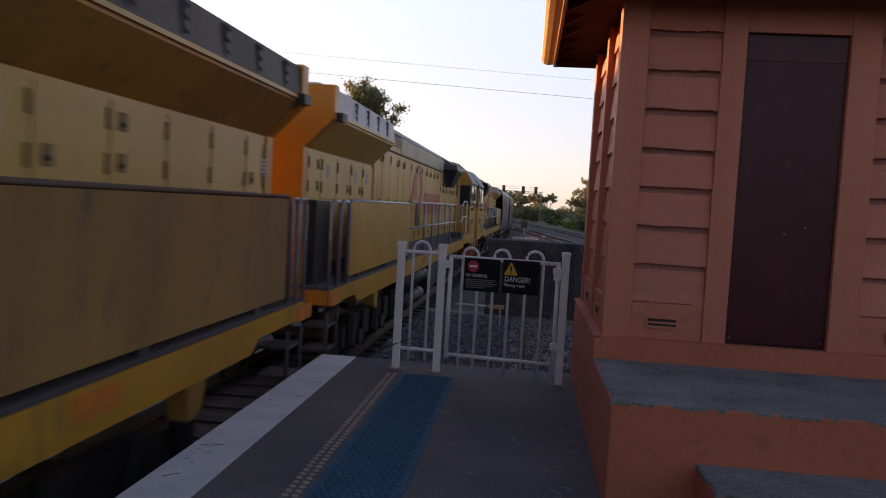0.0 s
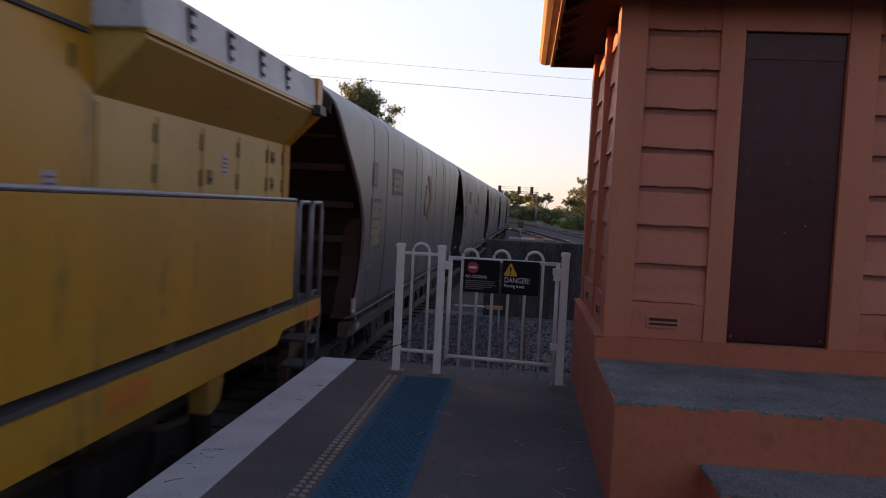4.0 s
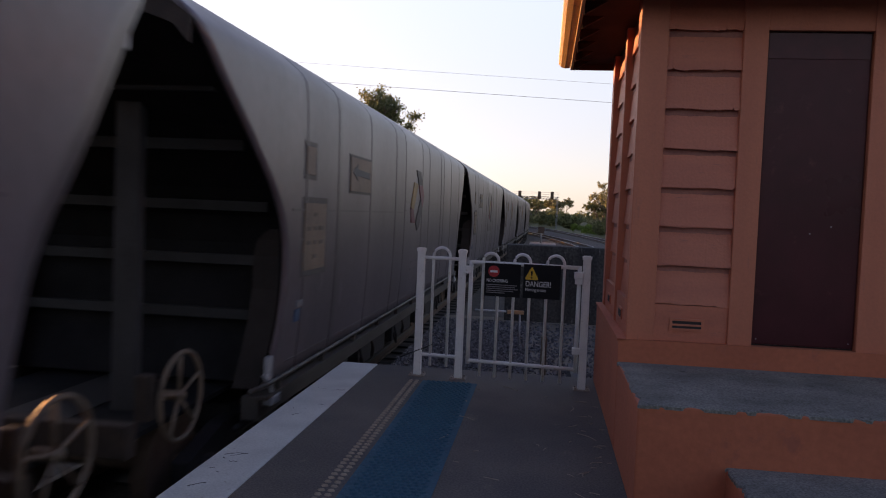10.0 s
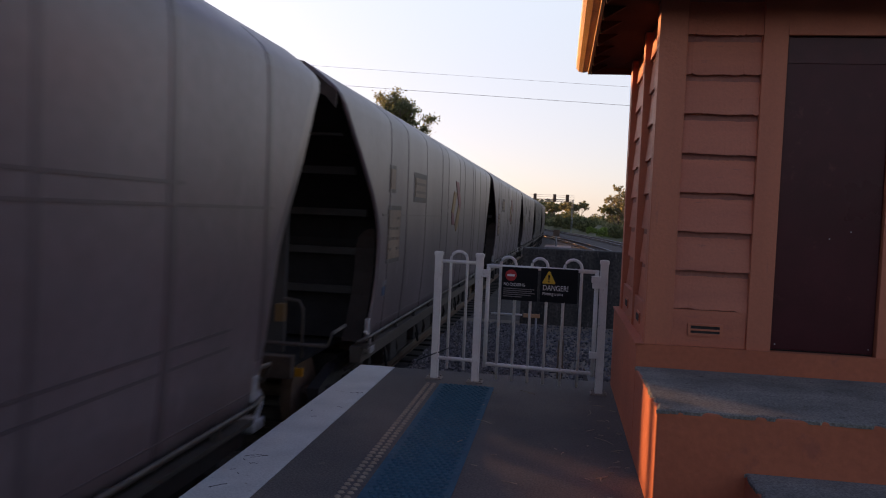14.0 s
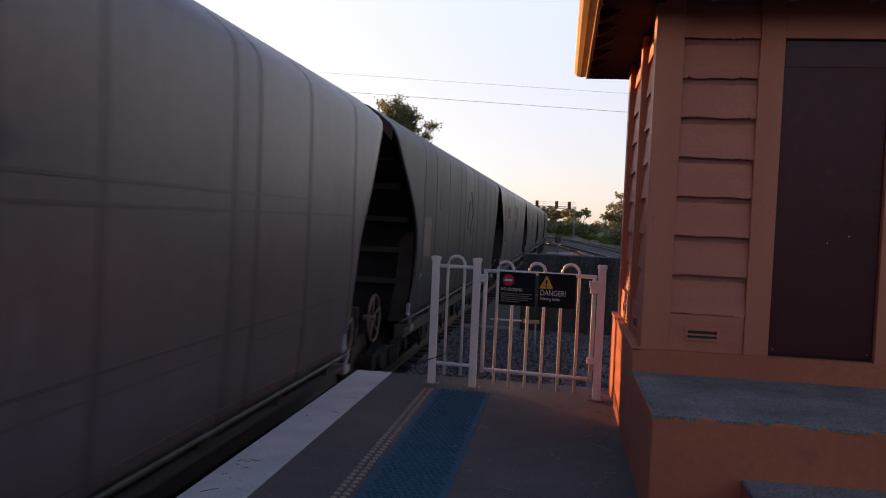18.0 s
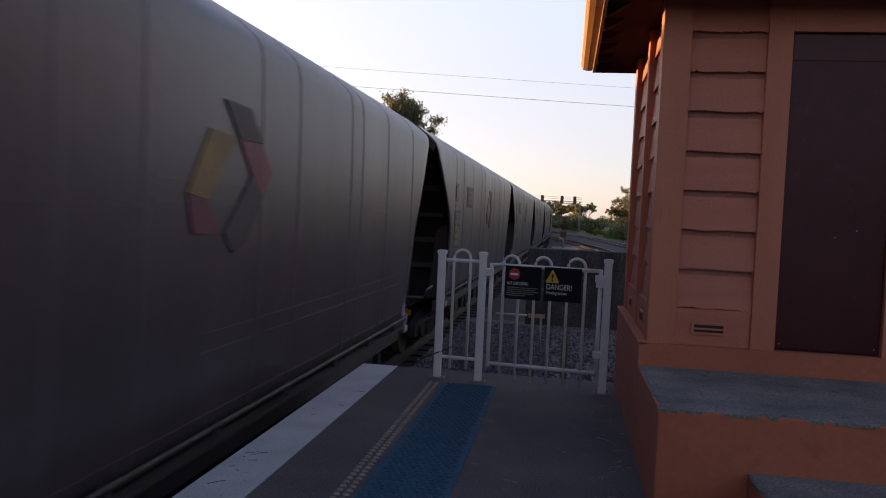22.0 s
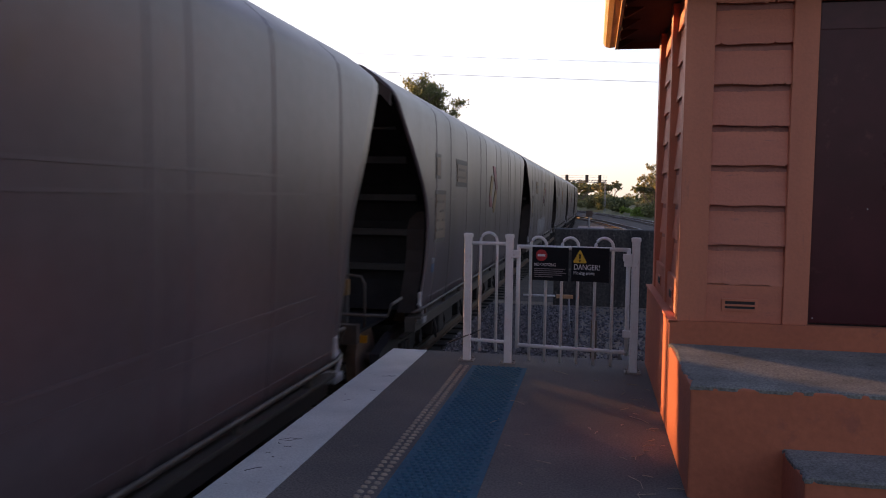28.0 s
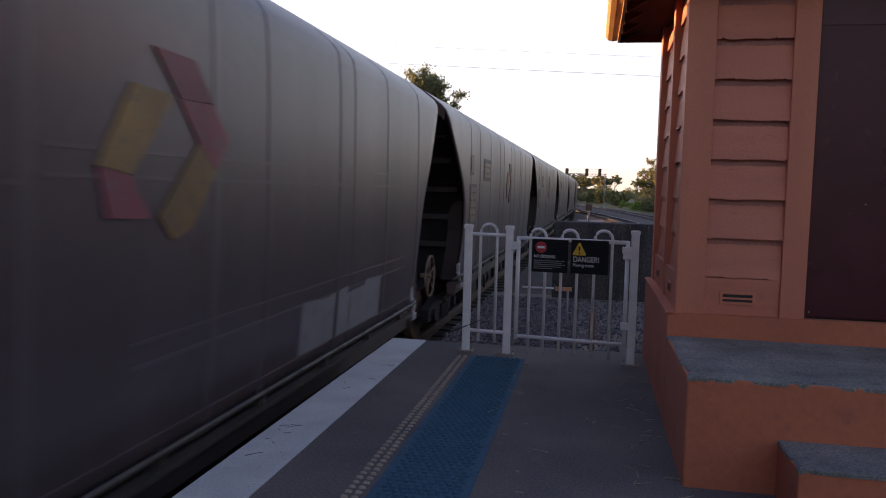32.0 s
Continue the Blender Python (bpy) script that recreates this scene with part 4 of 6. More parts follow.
def hose_rack(parent, y, out):
    """Brake hoses, a valve box and pipes at a wagon's end; out is the way along the track to the next wagon."""
    bpart("valve_box", (0.64, 0.74, y - 0.06, y + 0.06, 1.4, 1.6), M_LOGO_Y, parent, "small yellow valve box", bev=0.01)
    tpart("pipe", [[(-1.2, y, 1.15), (1.25, y, 1.15)], [(1.25, y, 1.15), (1.3, y, 1.3), (1.3, y - out * 0.5, 1.32)]], 0.022, M_SILL, parent)
    bpart("end_reflector", (0.92, 1.08, y + out * 0.32 - 0.02, y + out * 0.32 + 0.02, 0.86, 0.95), M_LOCO_ORANGE, parent, "small amber reflector")
    tpart("loop_pipe", [[(0.95, y, 1.0), (0.95, y, 1.55), (0.9, y, 1.64), (0.72, y, 1.66)]], 0.018, M_PIPE, parent, "thin bent pipe loop", 6)
    for x, mtl in ((0.35, M_BLACK), (0.5, M_BLUEMARK), (-0.35, M_BLACK)):
        tpart("hose", [[(x, y, 1.15), (x, y + out * 0.2, 1.0), (x + 0.03, y + out * 0.45, 0.82), (x + 0.05, y + out * 0.75, 0.85)]], 0.025, mtl, parent)


def build_wagon(material, front, rear):
    w = empty("coal_wagon")
    L2 = PITCH / 2
    zs = sorted({z for z, _ in PROFILE} | {1.2, 1.6, 1.9, 2.2, 2.45, 2.57, 2.85, 2.95, 3.15, 3.25, 3.45})
    us = [0, 0.012, 0.03] + [0.03 + 0.94 * k / 14 for k in range(1, 14)] + [0.97, 0.988, 1]
    for side in (1, -1):
        bm = bmesh.new()
        layers = []
        for dep in (0.0, 0.02):
            grid = []
            for i, z in enumerate(zs):
                y0, y1 = -L2 + interp(LEAD, z), L2 - interp(TAIL, z)
                grid.append([bm.verts.new((side * (hw(z) - dep), y0 + (y1 - y0) * u, z - (dep if z > 3.9 else 0))) for u in us])
            layers.append(grid)
            for a, b in zip(grid, grid[1:]):
                for k in range(len(us) - 1):
                    bm.faces.new((a[k], a[k + 1], b[k + 1], b[k]))
        o, n = layers
        ring = lambda g: [g[i][0] for i in range(len(zs))] + g[-1][1:] + [g[i][-1] for i in range(len(zs) - 2, -1, -1)] + g[0][-2:0:-1]
        ro, rn = ring(o), ring(n)
        for i in range(len(ro)):
            bm.faces.new((ro[i], ro[(i + 1) % len(ro)], rn[(i + 1) % len(ro)], rn[i]))
        sheet = part("side_sheet", bm, material, w, "soot-dark curved steel side sheet" if material is M_WAGON_DARK else "dusty grey curved steel side sheet", True)
        for p in sheet.data.polygons:
            p.use_smooth = abs(p.normal.y) < 0.25
    # sloping ends, set back inside the side sheets
    for tab, sgn, nm in ((LEAD, -1, "end_sheet"), (TAIL, 1, "end_sheet")):
        bm = bmesh.new()
        rows = []
        for z in [1.04, 1.45, 1.75, 2.3, 2.55, 2.8, 3.05, 3.3, 3.6, 3.9, 4.12]:
            y = sgn * (L2 - interp(tab, z) - (0.3 if z < 3.4 else 0.16 if z < 3.8 else 0.03))
            rows.append([bm.verts.new((x, y, z)) for x in (-hw(z) + 0.06, hw(z) - 0.06)] + [bm.verts.new((x, y - sgn * 0.05, z)) for x in (hw(z) - 0.06, -hw(z) + 0.06)])
        for a, b in zip(rows, rows[1:]):
            for k in range(4):
                bm.faces.new((a[k], a[(k + 1) % 4], b[(k + 1) % 4], b[k]))
        bm.faces.new(rows[0])
        bm.faces.new(rows[-1])
        part(nm, bm, M_ENDSHADE, w, "sloping end sheet, black with the gap's shade")
        for z in (1.6, 2.1, 2.6, 3.1, 3.5):
            y = sgn * (L2 - interp(tab, z) - 0.24)
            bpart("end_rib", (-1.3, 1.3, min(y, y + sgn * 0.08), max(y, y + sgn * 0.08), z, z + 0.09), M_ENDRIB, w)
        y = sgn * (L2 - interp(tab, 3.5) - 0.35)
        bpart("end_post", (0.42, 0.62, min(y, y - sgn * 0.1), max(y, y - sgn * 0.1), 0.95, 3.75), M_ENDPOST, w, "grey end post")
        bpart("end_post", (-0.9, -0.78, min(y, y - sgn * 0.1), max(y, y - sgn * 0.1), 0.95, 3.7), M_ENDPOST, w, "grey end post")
        bpart("end_deck", (-0.95, 0.95, min(sgn * (L2 - 0.55), sgn * (L2 - 2.6)), max(sgn * (L2 - 0.55), sgn * (L2 - 2.6)), 0.95, 0.99), M_ENDSHADE, w, "dark end platform")
        yl = sgn * (L2 - interp(tab, 1.15) + 0.02)
        bm = bmesh.new()
        box(bm, 1.3, 1.48, min(yl, yl - sgn * 0.22), max(yl, yl - sgn * 0.22), 0.9, 0.99, bev=0.02)
        tube(bm, [(1.44, yl - sgn * 0.1, 0.98), (1.45, yl - sgn * 0.03, 1.1), (1.4, yl + sgn * 0.03, 1.18)], 0.022, 6)
        box(bm, 1.38, 1.43, min(yl - sgn * 0.02, yl - sgn * 0.13), max(yl - sgn * 0.02, yl - sgn * 0.13), 1.12, 1.33, bev=0.015)
        part("end_casting", bm, M_CAST, w, "pale worn corner casting")
        if sgn < 0:
            # rust-brown plates that close the sheet's edge on either side
            for sx in (-1, 1):
                bm = bmesh.new()
                rows = []
                for z in (1.04, 1.3, 1.6, 1.9, 2.2, 2.35, 2.45):
                    ye = -L2 + interp(LEAD, z) + 0.03
                    inner = hw(z) - (0.3 if z < 2.3 else 0.26 if z < 2.4 else 0.14)
                    rows.append([bm.verts.new((sx * x, y_, z)) for x, y_ in ((hw(z) - 0.05, ye), (inner, ye), (inner, ye + 0.03), (hw(z) - 0.05, ye + 0.03))])
                for a, b in zip(rows, rows[1:]):
                    for k in range(4):
                        bm.faces.new((a[k], a[(k + 1) % 4], b[(k + 1) % 4], b[k]))
                bm.faces.new(rows[0])
                bm.faces.new(rows[-1])
                part("edge_plate", bm, M_EDGEPLATE, w, "rust-brown plate inside the sheet's edge")
            bm = bmesh.new()
            prism(bm, [(1.41, 3.72), (1.42, 3.88), (1.35, 3.95), (1.05, 4.16), (0.85, 4.2), (-0.85, 4.2), (-1.05, 4.16), (-1.35, 3.95), (-1.42, 3.88), (-1.41, 3.72), (-1.3, 3.84), (-1.05, 3.93), (1.05, 3.93), (1.3, 3.84)], -L2 + 0.43, -L2 + 0.47)
            part("gable_plate", bm, M_RUSTDARK, w, "brown arched plate under the roof's edge")
        else:
            for sx in (-1, 1):
                xa, xb = sorted((sx * 1.3, sx * 1.4))
                bpart("lifting_lug", (xa, xb, L2 - 0.42, L2 - 0.26, 3.52, 3.76), M_CAST, w, "pale worn lifting lug", bev=0.02)
        ya, yb = sorted((sgn * (L2 - 0.5), sgn * (L2 - 0.64)))
        bpart("end_beam", (-1.0, 1.0, ya, yb, 0.86, 1.1), M_RUSTDARK, w, "rusty end beam", bev=0.01)
        cy = sgn * (L2 - 0.12)
        bm = bmesh.new()
        box(bm, -0.1, 0.1, min(cy, sgn * (L2 - 0.6)), max(cy, sgn * (L2 - 0.6)), 0.78, 0.96)
        box(bm, -0.16, 0.16, min(cy, sgn * (L2 + 0.1)), max(cy, sgn * (L2 + 0.1)), 0.72, 1.02, bev=0.03)
        part("coupler", bm, M_BLACK, w)
    bm = bmesh.new()
    prism(bm, [(-0.9, 4.0), (0.9, 4.0), (0.88, 4.215), (0, 4.26), (-0.88, 4.215)], -L2 + 0.41, L2 - 0.15)
    part("roof_cover", bm, material, w, "flat grey roof cover")
    # welded seams, upright and lengthwise
    for k, (f, half) in enumerate(((2.9, 0.02), (4.07, 0.045), (5.65, 0.03), (7.35, 0.045), (8.13, 0.03), (9.83, 0.045), (10.65, 0.03), (12.3, 0.05), (12.72, 0.02), (13.97, 0.045), (15.5, 0.035))):
        y = -L2 + f
        bm = bmesh.new()
        rows = []
        for z in zs:
            if z < 4.1 and f > interp(LEAD, z) + 0.06 and PITCH - f > interp(TAIL, z) + 0.06:
                rows.append([bm.verts.new((hw(z) + d, y + e, z)) for d, e in ((0.0, -half - 0.012), (0.006, -half), (0.006, half), (0.0, half + 0.012))])
        for a, b in zip(rows, rows[1:]):
            for i in range(3):
                bm.faces.new((a[i], a[i + 1], b[i + 1], b[i]))
        part("seam", bm, M_WAGON_DARK if material is M_WAGON_DARK else M_WAGSEAM, w)
    for z, y0, y1 in ((2.79, -0.3, 5.6), (2.655, -0.3, 7.1), (1.77, 0.4, 6.4), (1.64, 0.4, 6.4), (2.62, -6.0, -0.3), (1.2, -5.9, 6.9)):
        bm = bmesh.new()
        box(bm, hw(z) - 0.01, hw(z) + 0.005, y0, y1, z, z + (0.022 if z > 1.5 else 0.012))
        part("lengthwise_seam", bm, M_WAGON_DARK if material is M_WAGON_DARK else M_WAGSEAM, w)
    # sill, pipe and brackets
    for side in (1, -1):
        y0, y1 = -L2 + 1.95, L2 - 1.64
        xa, xb = sorted((side * 1.24, side * 1.385))
        bpart("side_sill", (xa, xb, y0, y1, 0.8, 1.0), M_SILL, w, "grimy grey side sill")
        bpart("sill_lip", (min(side * 1.385, side * 1.47), max(side * 1.385, side * 1.47), y0, y1, 0.98, 1.012), M_SILL, w)
    tpart("grab_pipe", [[(1.4, -L2 + 1.72, 1.1), (1.47, -L2 + 2.0, 1.12), (1.47, L2 - 1.62, 1.12), (1.45, L2 - 1.45, 1.14)]], 0.021, M_PIPE, w, "worn pale pipe along the sill")
    bm = bmesh.new()
    box(bm, 1.41, 1.462, 0.0, 0.05, 1.0, 1.125)
    bracket = finish("pipe_bracket", bm, M_SILL)
    for k in range(10):
        br = new("pipe_bracket", bracket)
        br.parent, br.location = w, (0, -L2 + 2.3 + k * 1.38, 0)
    bm = bmesh.new()
    box(bm, -0.28, 0.28, -L2 + 0.5, L2 - 0.5, 0.74, 1.0)
    part("centre_sill", bm, M_BLACK, w)
    for k in range(4):
        y = -3.6 + 2.4 * k
        bm = bmesh.new()
        prism(bm, [(-1.1, 1.2), (1.1, 1.2), (0.55, 0.42), (-0.55, 0.42)], y - 0.95, y + 0.95)
        part("hopper_chute", bm, M_BLACK, w)
        for sx in (-1, 1):
            xa, xb = sorted((sx * 0.72, sx * 1.2))
            bpart("chute_door", (xa, xb, y - 0.9, y + 0.9, 0.4, 0.72), M_BLACK, w, "", bev=0.02)
            tpart("door_lever", [[(sx * 1.28, y - 0.5, 0.82), (sx * 1.3, y - 0.42, 0.6), (sx * 1.26, y - 0.3, 0.48)]], 0.03, M_SILL, w, "", 6)
    for sx in (-1, 1):
        tpart("brake_pipe", [[(sx * 1.2, -6.6, 0.72), (sx * 1.2, 6.6, 0.72)]], 0.03, M_BLACK, w, "", 6)
        for y in (-4.95, -2.5, -0.1, 2.3, 4.7):
            tpart("hanging_hose", [[(sx * 1.3, y, 0.8), (sx * 1.34, y + 0.06, 0.58), (sx * 1.32, y + 0.16, 0.44), (sx * 1.26, y + 0.28, 0.56)]], 0.022, M_BLACK, w, "", 6)
        bpart("brake_cylinder", (min(sx * 0.95, sx * 1.3), max(sx * 0.95, sx * 1.3), -4.45, -3.95, 0.42, 0.78), M_BLACK, w, "", bev=0.05)
    bogie(w, -5.9)
    bogie(w, 5.9)
    if front == "wheel":
        brake_wheel(w, 1.12, -L2 + 1.07, 1.2)
    else:
        hose_rack(w, -L2 + 1.0, -1)
    if rear == "wheel":
        brake_wheel(w, 1.12, L2 - 0.45, 1.2)
    else:
        hose_rack(w, L2 - 0.9, 1)
    return w


EMBLEM = (("upper", [(0.32, 0.85), (0.59, 0.86), (0.29, 0.46), (0.17, 0.6)]), ("upper", [(0.17, 0.6), (0.24, 0.5), (0.18, 0.3), (0.23, 0.2), (0.11, 0.2), (0.0, 0.4)]),
          ("crimson", [(0.57, 1.0), (0.75, 1.0), (0.87, 0.83), (0.74, 0.71), (0.66, 0.84)]), ("crimson", [(0.74, 0.7), (0.875, 0.82), (1.0, 0.62), (0.94, 0.52), (0.8, 0.51), (0.83, 0.6)]),
          ("lower", [(0.78, 0.505), (0.95, 0.53), (0.69, 0.2), (0.43, 0.2), (0.47, 0.27)]), ("lower", [(0.43, 0.17), (0.665, 0.165), (0.535, 0.0)]))


WAGON_MARK = (("left", [(0.6, 3.15), (1.01, 3.13), (0.58, 2.68), (0.3, 2.72)]), ("base", [(0.3, 2.715), (0.58, 2.675), (0.76, 2.45), (0.39, 2.46)]),
              ("top", [(0.8, 3.37), (1.24, 3.36), (1.46, 3.13), (1.06, 3.12)]), ("right", [(1.06, 3.115), (1.46, 3.125), (1.67, 2.92), (1.5, 2.725), (1.28, 2.885)]),
              ("lower", [(1.28, 2.88), (1.5, 2.72), (1.2, 2.38), (1.0, 2.32), (0.84, 2.46)]))
MARK_COLOURS = {"bright": {"left": "gold", "base": "crimson", "top": "crimson", "right": "crimson", "lower": "gold"}, "half": {"left": "gold", "right": "crimson", "base": "crimson"}, "dark": {}}


def logo(parent, y, worn):
    """A faded angular ribbon mark, two folded bands facing each other."""
    for place, poly in WAGON_MARK:
        colour = MARK_COLOURS[worn].get(place, "dull")
        mtl = {"gold": M_LOGO_Y, "crimson": M_LOGO_R, "dull": M_MARK if worn == "dark" else M_PLACFRAME}[colour]
        skin(parent, colour + "_mark", [(y + a, z) for a, z in poly], mtl, 0.013)


def dress(w, k, rng):
    """Placards, marks and the worn emblem that tell one wagon from another."""
    f = -PITCH / 2
    style = WAGON_MARKS.get(k, "plain")
    has = style.split()
    if "bare" not in has:
        fr = skin(w, "placard_frame", rect(f + 2.8, f + 3.2, 2.93, 3.3), M_PLACFRAME, 0.004)
        if "blank" not in has:
            skin(fr, "placard", rect(f + 2.86, f + 3.13, 2.98, 3.25), M_PLACARD, 0.012)
        fr = skin(w, "placard_frame", rect(f + 2.78, f + 3.62, 1.98, 2.76), M_PLACFRAME, 0.004)
        pl = skin(fr, "placard", rect(f + (2.84 if "spot" not in has else 3.0), f + (3.56 if "spot" not in has else 3.36), 2.04 if "spot" not in has else 2.15, 2.7 if "spot" not in has else 2.55), M_PLACARD, 0.012, "faded cream data placard")
        if "spot" not in has and "blank" not in has:
            for i in range(4):
                for j in range(3):
                    if rng.random() < 0.75:
                        y0 = f + 2.92 + j * 0.21
                        skin(pl, "print_bar", rect(y0, y0 + rng.uniform(0.1, 0.18), 2.15 + i * 0.14, 2.19 + i * 0.14), M_PRINT, 0.015)
        fr = skin(w, "placard_frame", rect(f + 4.5, f + 5.62, 2.84, 3.3), M_PLACFRAME, 0.004)
        if "arrow" in has:
            pl = skin(fr, "placard", rect(f + 4.54, f + 5.58, 2.87, 3.27), M_PLACARD, 0.012, "cream placard with a dark arrow")
            skin(pl, "arrow", [(f + 4.62, 3.1), (f + 4.85, 3.2), (f + 4.85, 3.14), (f + 5.5, 3.12), (f + 5.5, 3.04), (f + 4.85, 3.06), (f + 4.85, 3.0)], M_MARK, 0.016)
        elif "blank" not in has:
            pl = skin(fr, "placard", rect(f + 4.6, f + 5.5, 2.92, 3.22), M_PLACARD, 0.012)
            for i in range(2):
                skin(pl, "print_bar", rect(f + 4.68, f + 4.68 + rng.uniform(0.5, 0.75), 2.98 + i * 0.13, 3.02 + i * 0.13), M_PRINT, 0.015)
        skin(w, "small_mark", rect(f + 2.7, f + 2.86, 1.56, 1.68), M_BLUEMARK, 0.008, "small blue stencilled mark")
        skin(w, "small_mark", rect(f + 2.72, f + 2.92, 1.7, 1.76), M_PATCH, 0.008)
    if "panel" in has:
        skin(w, "faded_panel", rect(f + 8.2, f + 10.05, 2.0, 3.45), M_LOGO_G, 0.012)
    if "gold" in has:
        logo(w, f + 8.3, "bright")
    elif "half" in has:
        logo(w, f + 8.3, "half")
    elif "dim" in has:
        logo(w, f + 8.3, "dark")
    if "patch" in has:
        y = f + 6.2
        for i in range(5):
            a, b = y + i * 0.8, y + i * 0.8 + 0.81
            skin(w, "cleaned_patch", [(a, 1.22), (b, 1.22), (b, 1.82 + rng.uniform(-0.08, 0.08)), (a, 1.85 + rng.uniform(-0.08, 0.08))], M_PATCH, 0.006, "paler cleaned patch low on the side")
    if "longpatch" in has:
        for i in range(4):
            a, b = f + 11.4 + i * 0.6, f + 12.01 + i * 0.6
            skin(w, "cleaned_patch", [(a, 1.22), (b, 1.22), (b, 1.64 + rng.uniform(-0.05, 0.05)), (a, 1.64 + rng.uniform(-0.05, 0.05))], M_PATCH, 0.006, "paler cleaned patch low on the side")


WAGON_MARKS = {-4: "gold", -3: "gold", -2: "gold", -1: "half arrow", 0: "half arrow", 1: "half arrow panel", 2: "gold panel", 3: "gold", 4: "gold", 5: "blank dim", 6: "blank dim", 7: "half panel",
               8: "half", 9: "half", 10: "gold", 11: "gold", 12: "half panel", 13: "gold", 14: "blank spot patch arrow half", 15: "blank spot longpatch gold", 16: "half", 17: "gold"}


# ---- locomotives ----
def build_loco(sooty=False):
    """A hood-type diesel, its cab at the -y end. sooty: the one with a smoke-blackened radiator end."""
    lo = empty("locomotive")
    cowl_mat, flare_mat, screen_mat = (M_COWL_SOOT, M_LOCO_GRIME, M_LOCO_PANEL) if sooty else (M_LOCO_ROOF, M_LOCO_PALE, M_LOCO)
    CAB0, CAB1 = -10.95, -8.25
    REAR, FLARE, SCREEN0, SCREEN = (11.85, 5.2, 5.55, 11.2) if sooty else (12.2, 8.0, 6.12, 11.15)
    # frame and walkway, with a notched lower edge
    bm = bmesh.new()
    prism(bm, [(CAB0, 1.28), (-8.6, 1.28), (-8.5, 1.36), (-6.2, 1.36), (-6.1, 1.26), (REAR - 1.6, 1.26), (REAR - 1.4, 1.38), (REAR, 1.38), (REAR, 1.56), (CAB0, 1.56)], -1.44, 1.44, "x")
    part("frame", bm, M_LOCO, lo, "yellow painted underframe sill")
    bpart("walkway", (-1.42, 1.42, CAB1, REAR, 1.562, 1.6), M_LOCO_WALK, lo, "dark non-slip walkway")

    def hood_box(name, y0, y1, w, z0, z1, mtl, label=""):
        bm = bmesh.new()
        prism(bm, [(-w, z0), (w, z0), (w, z1 - 0.12), (w - 0.14, z1), (-w + 0.14, z1), (-w, z1 - 0.12)], y0, y1)
        return part(name, bm, mtl, lo, label)
    hood_box("hood", CAB1, FLARE, 1.02, 1.6, 4.12, M_LOCO, "yellow engine hood with flush doors")
    hood_box("radiator_hood", FLARE, REAR - 0.24, 1.0, 1.6, 3.5, M_LOCO_PALE, "faded yellow hood below the radiators")
    hood_box("hood_roof", -5.9, FLARE - 0.05, 0.99, 4.0, 4.2, M_LOCO_GREY, "grey weathered hood roof")
    bm = bmesh.new()
    prism(bm, [(-1.0, 3.3), (1.0, 3.3), (1.36, 3.66), (1.36, 3.72), (-1.36, 3.72), (-1.36, 3.66)], FLARE, REAR - 0.24)
    part("radiator_flare", bm, flare_mat, lo, "flared yellow radiator underside")
    bm = bmesh.new()
    prism(bm, [(-1.37, 3.72), (1.37, 3.72), (1.34, 4.03), (1.12, 4.11), (-1.12, 4.11), (-1.34, 4.03)], FLARE - 0.05, REAR - 0.24)
    part("radiator_top", bm, cowl_mat, lo, "smoke-blackened radiator cowl" if sooty else "pale dusty radiator cowl")
    bm = bmesh.new()
    prism(bm, [(-1.02, 1.58), (1.02, 1.58), (1.02, 3.3), (1.38, 3.66), (1.38, 4.06), (-1.38, 4.06), (-1.38, 3.66), (-1.02, 3.3)], REAR - 0.24, REAR - 0.04)
    part("end_cowl", bm, M_LOCO_ORANGE, lo, "orange end cowl")
    for side in (1, -1):
        xs = lambda a, b: tuple(sorted((side * a, side * b)))
        for y in np.arange(FLARE + 0.6, REAR - 0.6, 0.75):
            bpart("cowl_seam", (*xs(1.345, 1.372), y, y + 0.02, 3.75, 4.0), M_LOCO_WALK, lo)
            for z in (3.78, 3.87, 3.96):
                bpart("cowl_bolt", (*xs(1.34, 1.378), y + 0.06, y + 0.09, z, z + 0.03), M_LOCO_WALK, lo)
        bpart("flare_rim", (*xs(1.355, 1.385), FLARE - 0.02, REAR - 0.25, 3.69, 3.725), M_LOCO_PALE, lo, "pale worn rim under the cowl")
        bpart("cowl_hook", (*xs(1.36, 1.46), REAR - 0.4, REAR - 0.16, 3.64, 3.74), M_RADIATOR, lo)
        # black brake scoop with a pale flap over it
        bpart("brake_recess", (*xs(0.99, 1.035), -5.75, -2.45, 3.36, 4.02), M_RADIATOR, lo, "black recessed brake grille")
        bm = bmesh.new()
        a = [(side * 1.03, -4.75), (side * 1.42, -4.45), (side * 1.42, -2.75), (side * 1.03, -2.45)]
        b = [(side * 1.03, -4.1), (side * 1.2, -3.95), (side * 1.2, -3.0), (side * 1.03, -2.75)]
        top = [(side * 1.03, -4.75), (side * 1.38, -4.45), (side * 1.38, -2.75), (side * 1.03, -2.45)]
        rings = [[bm.verts.new((x, y, z)) for x, y in poly] for poly, z in ((b, 3.28), (a, 3.78), (top, 3.96))]
        for p, q in zip(rings, rings[1:]):
            for i in range(4):
                bm.faces.new((p[i], p[(i + 1) % 4], q[(i + 1) % 4], q[i]))
        bm.faces.new(rings[0])
        bm.faces.new(rings[-1])
        part("brake_scoop", bm, M_RADIATOR, lo, "black flared brake scoop")
        bm = bmesh.new()
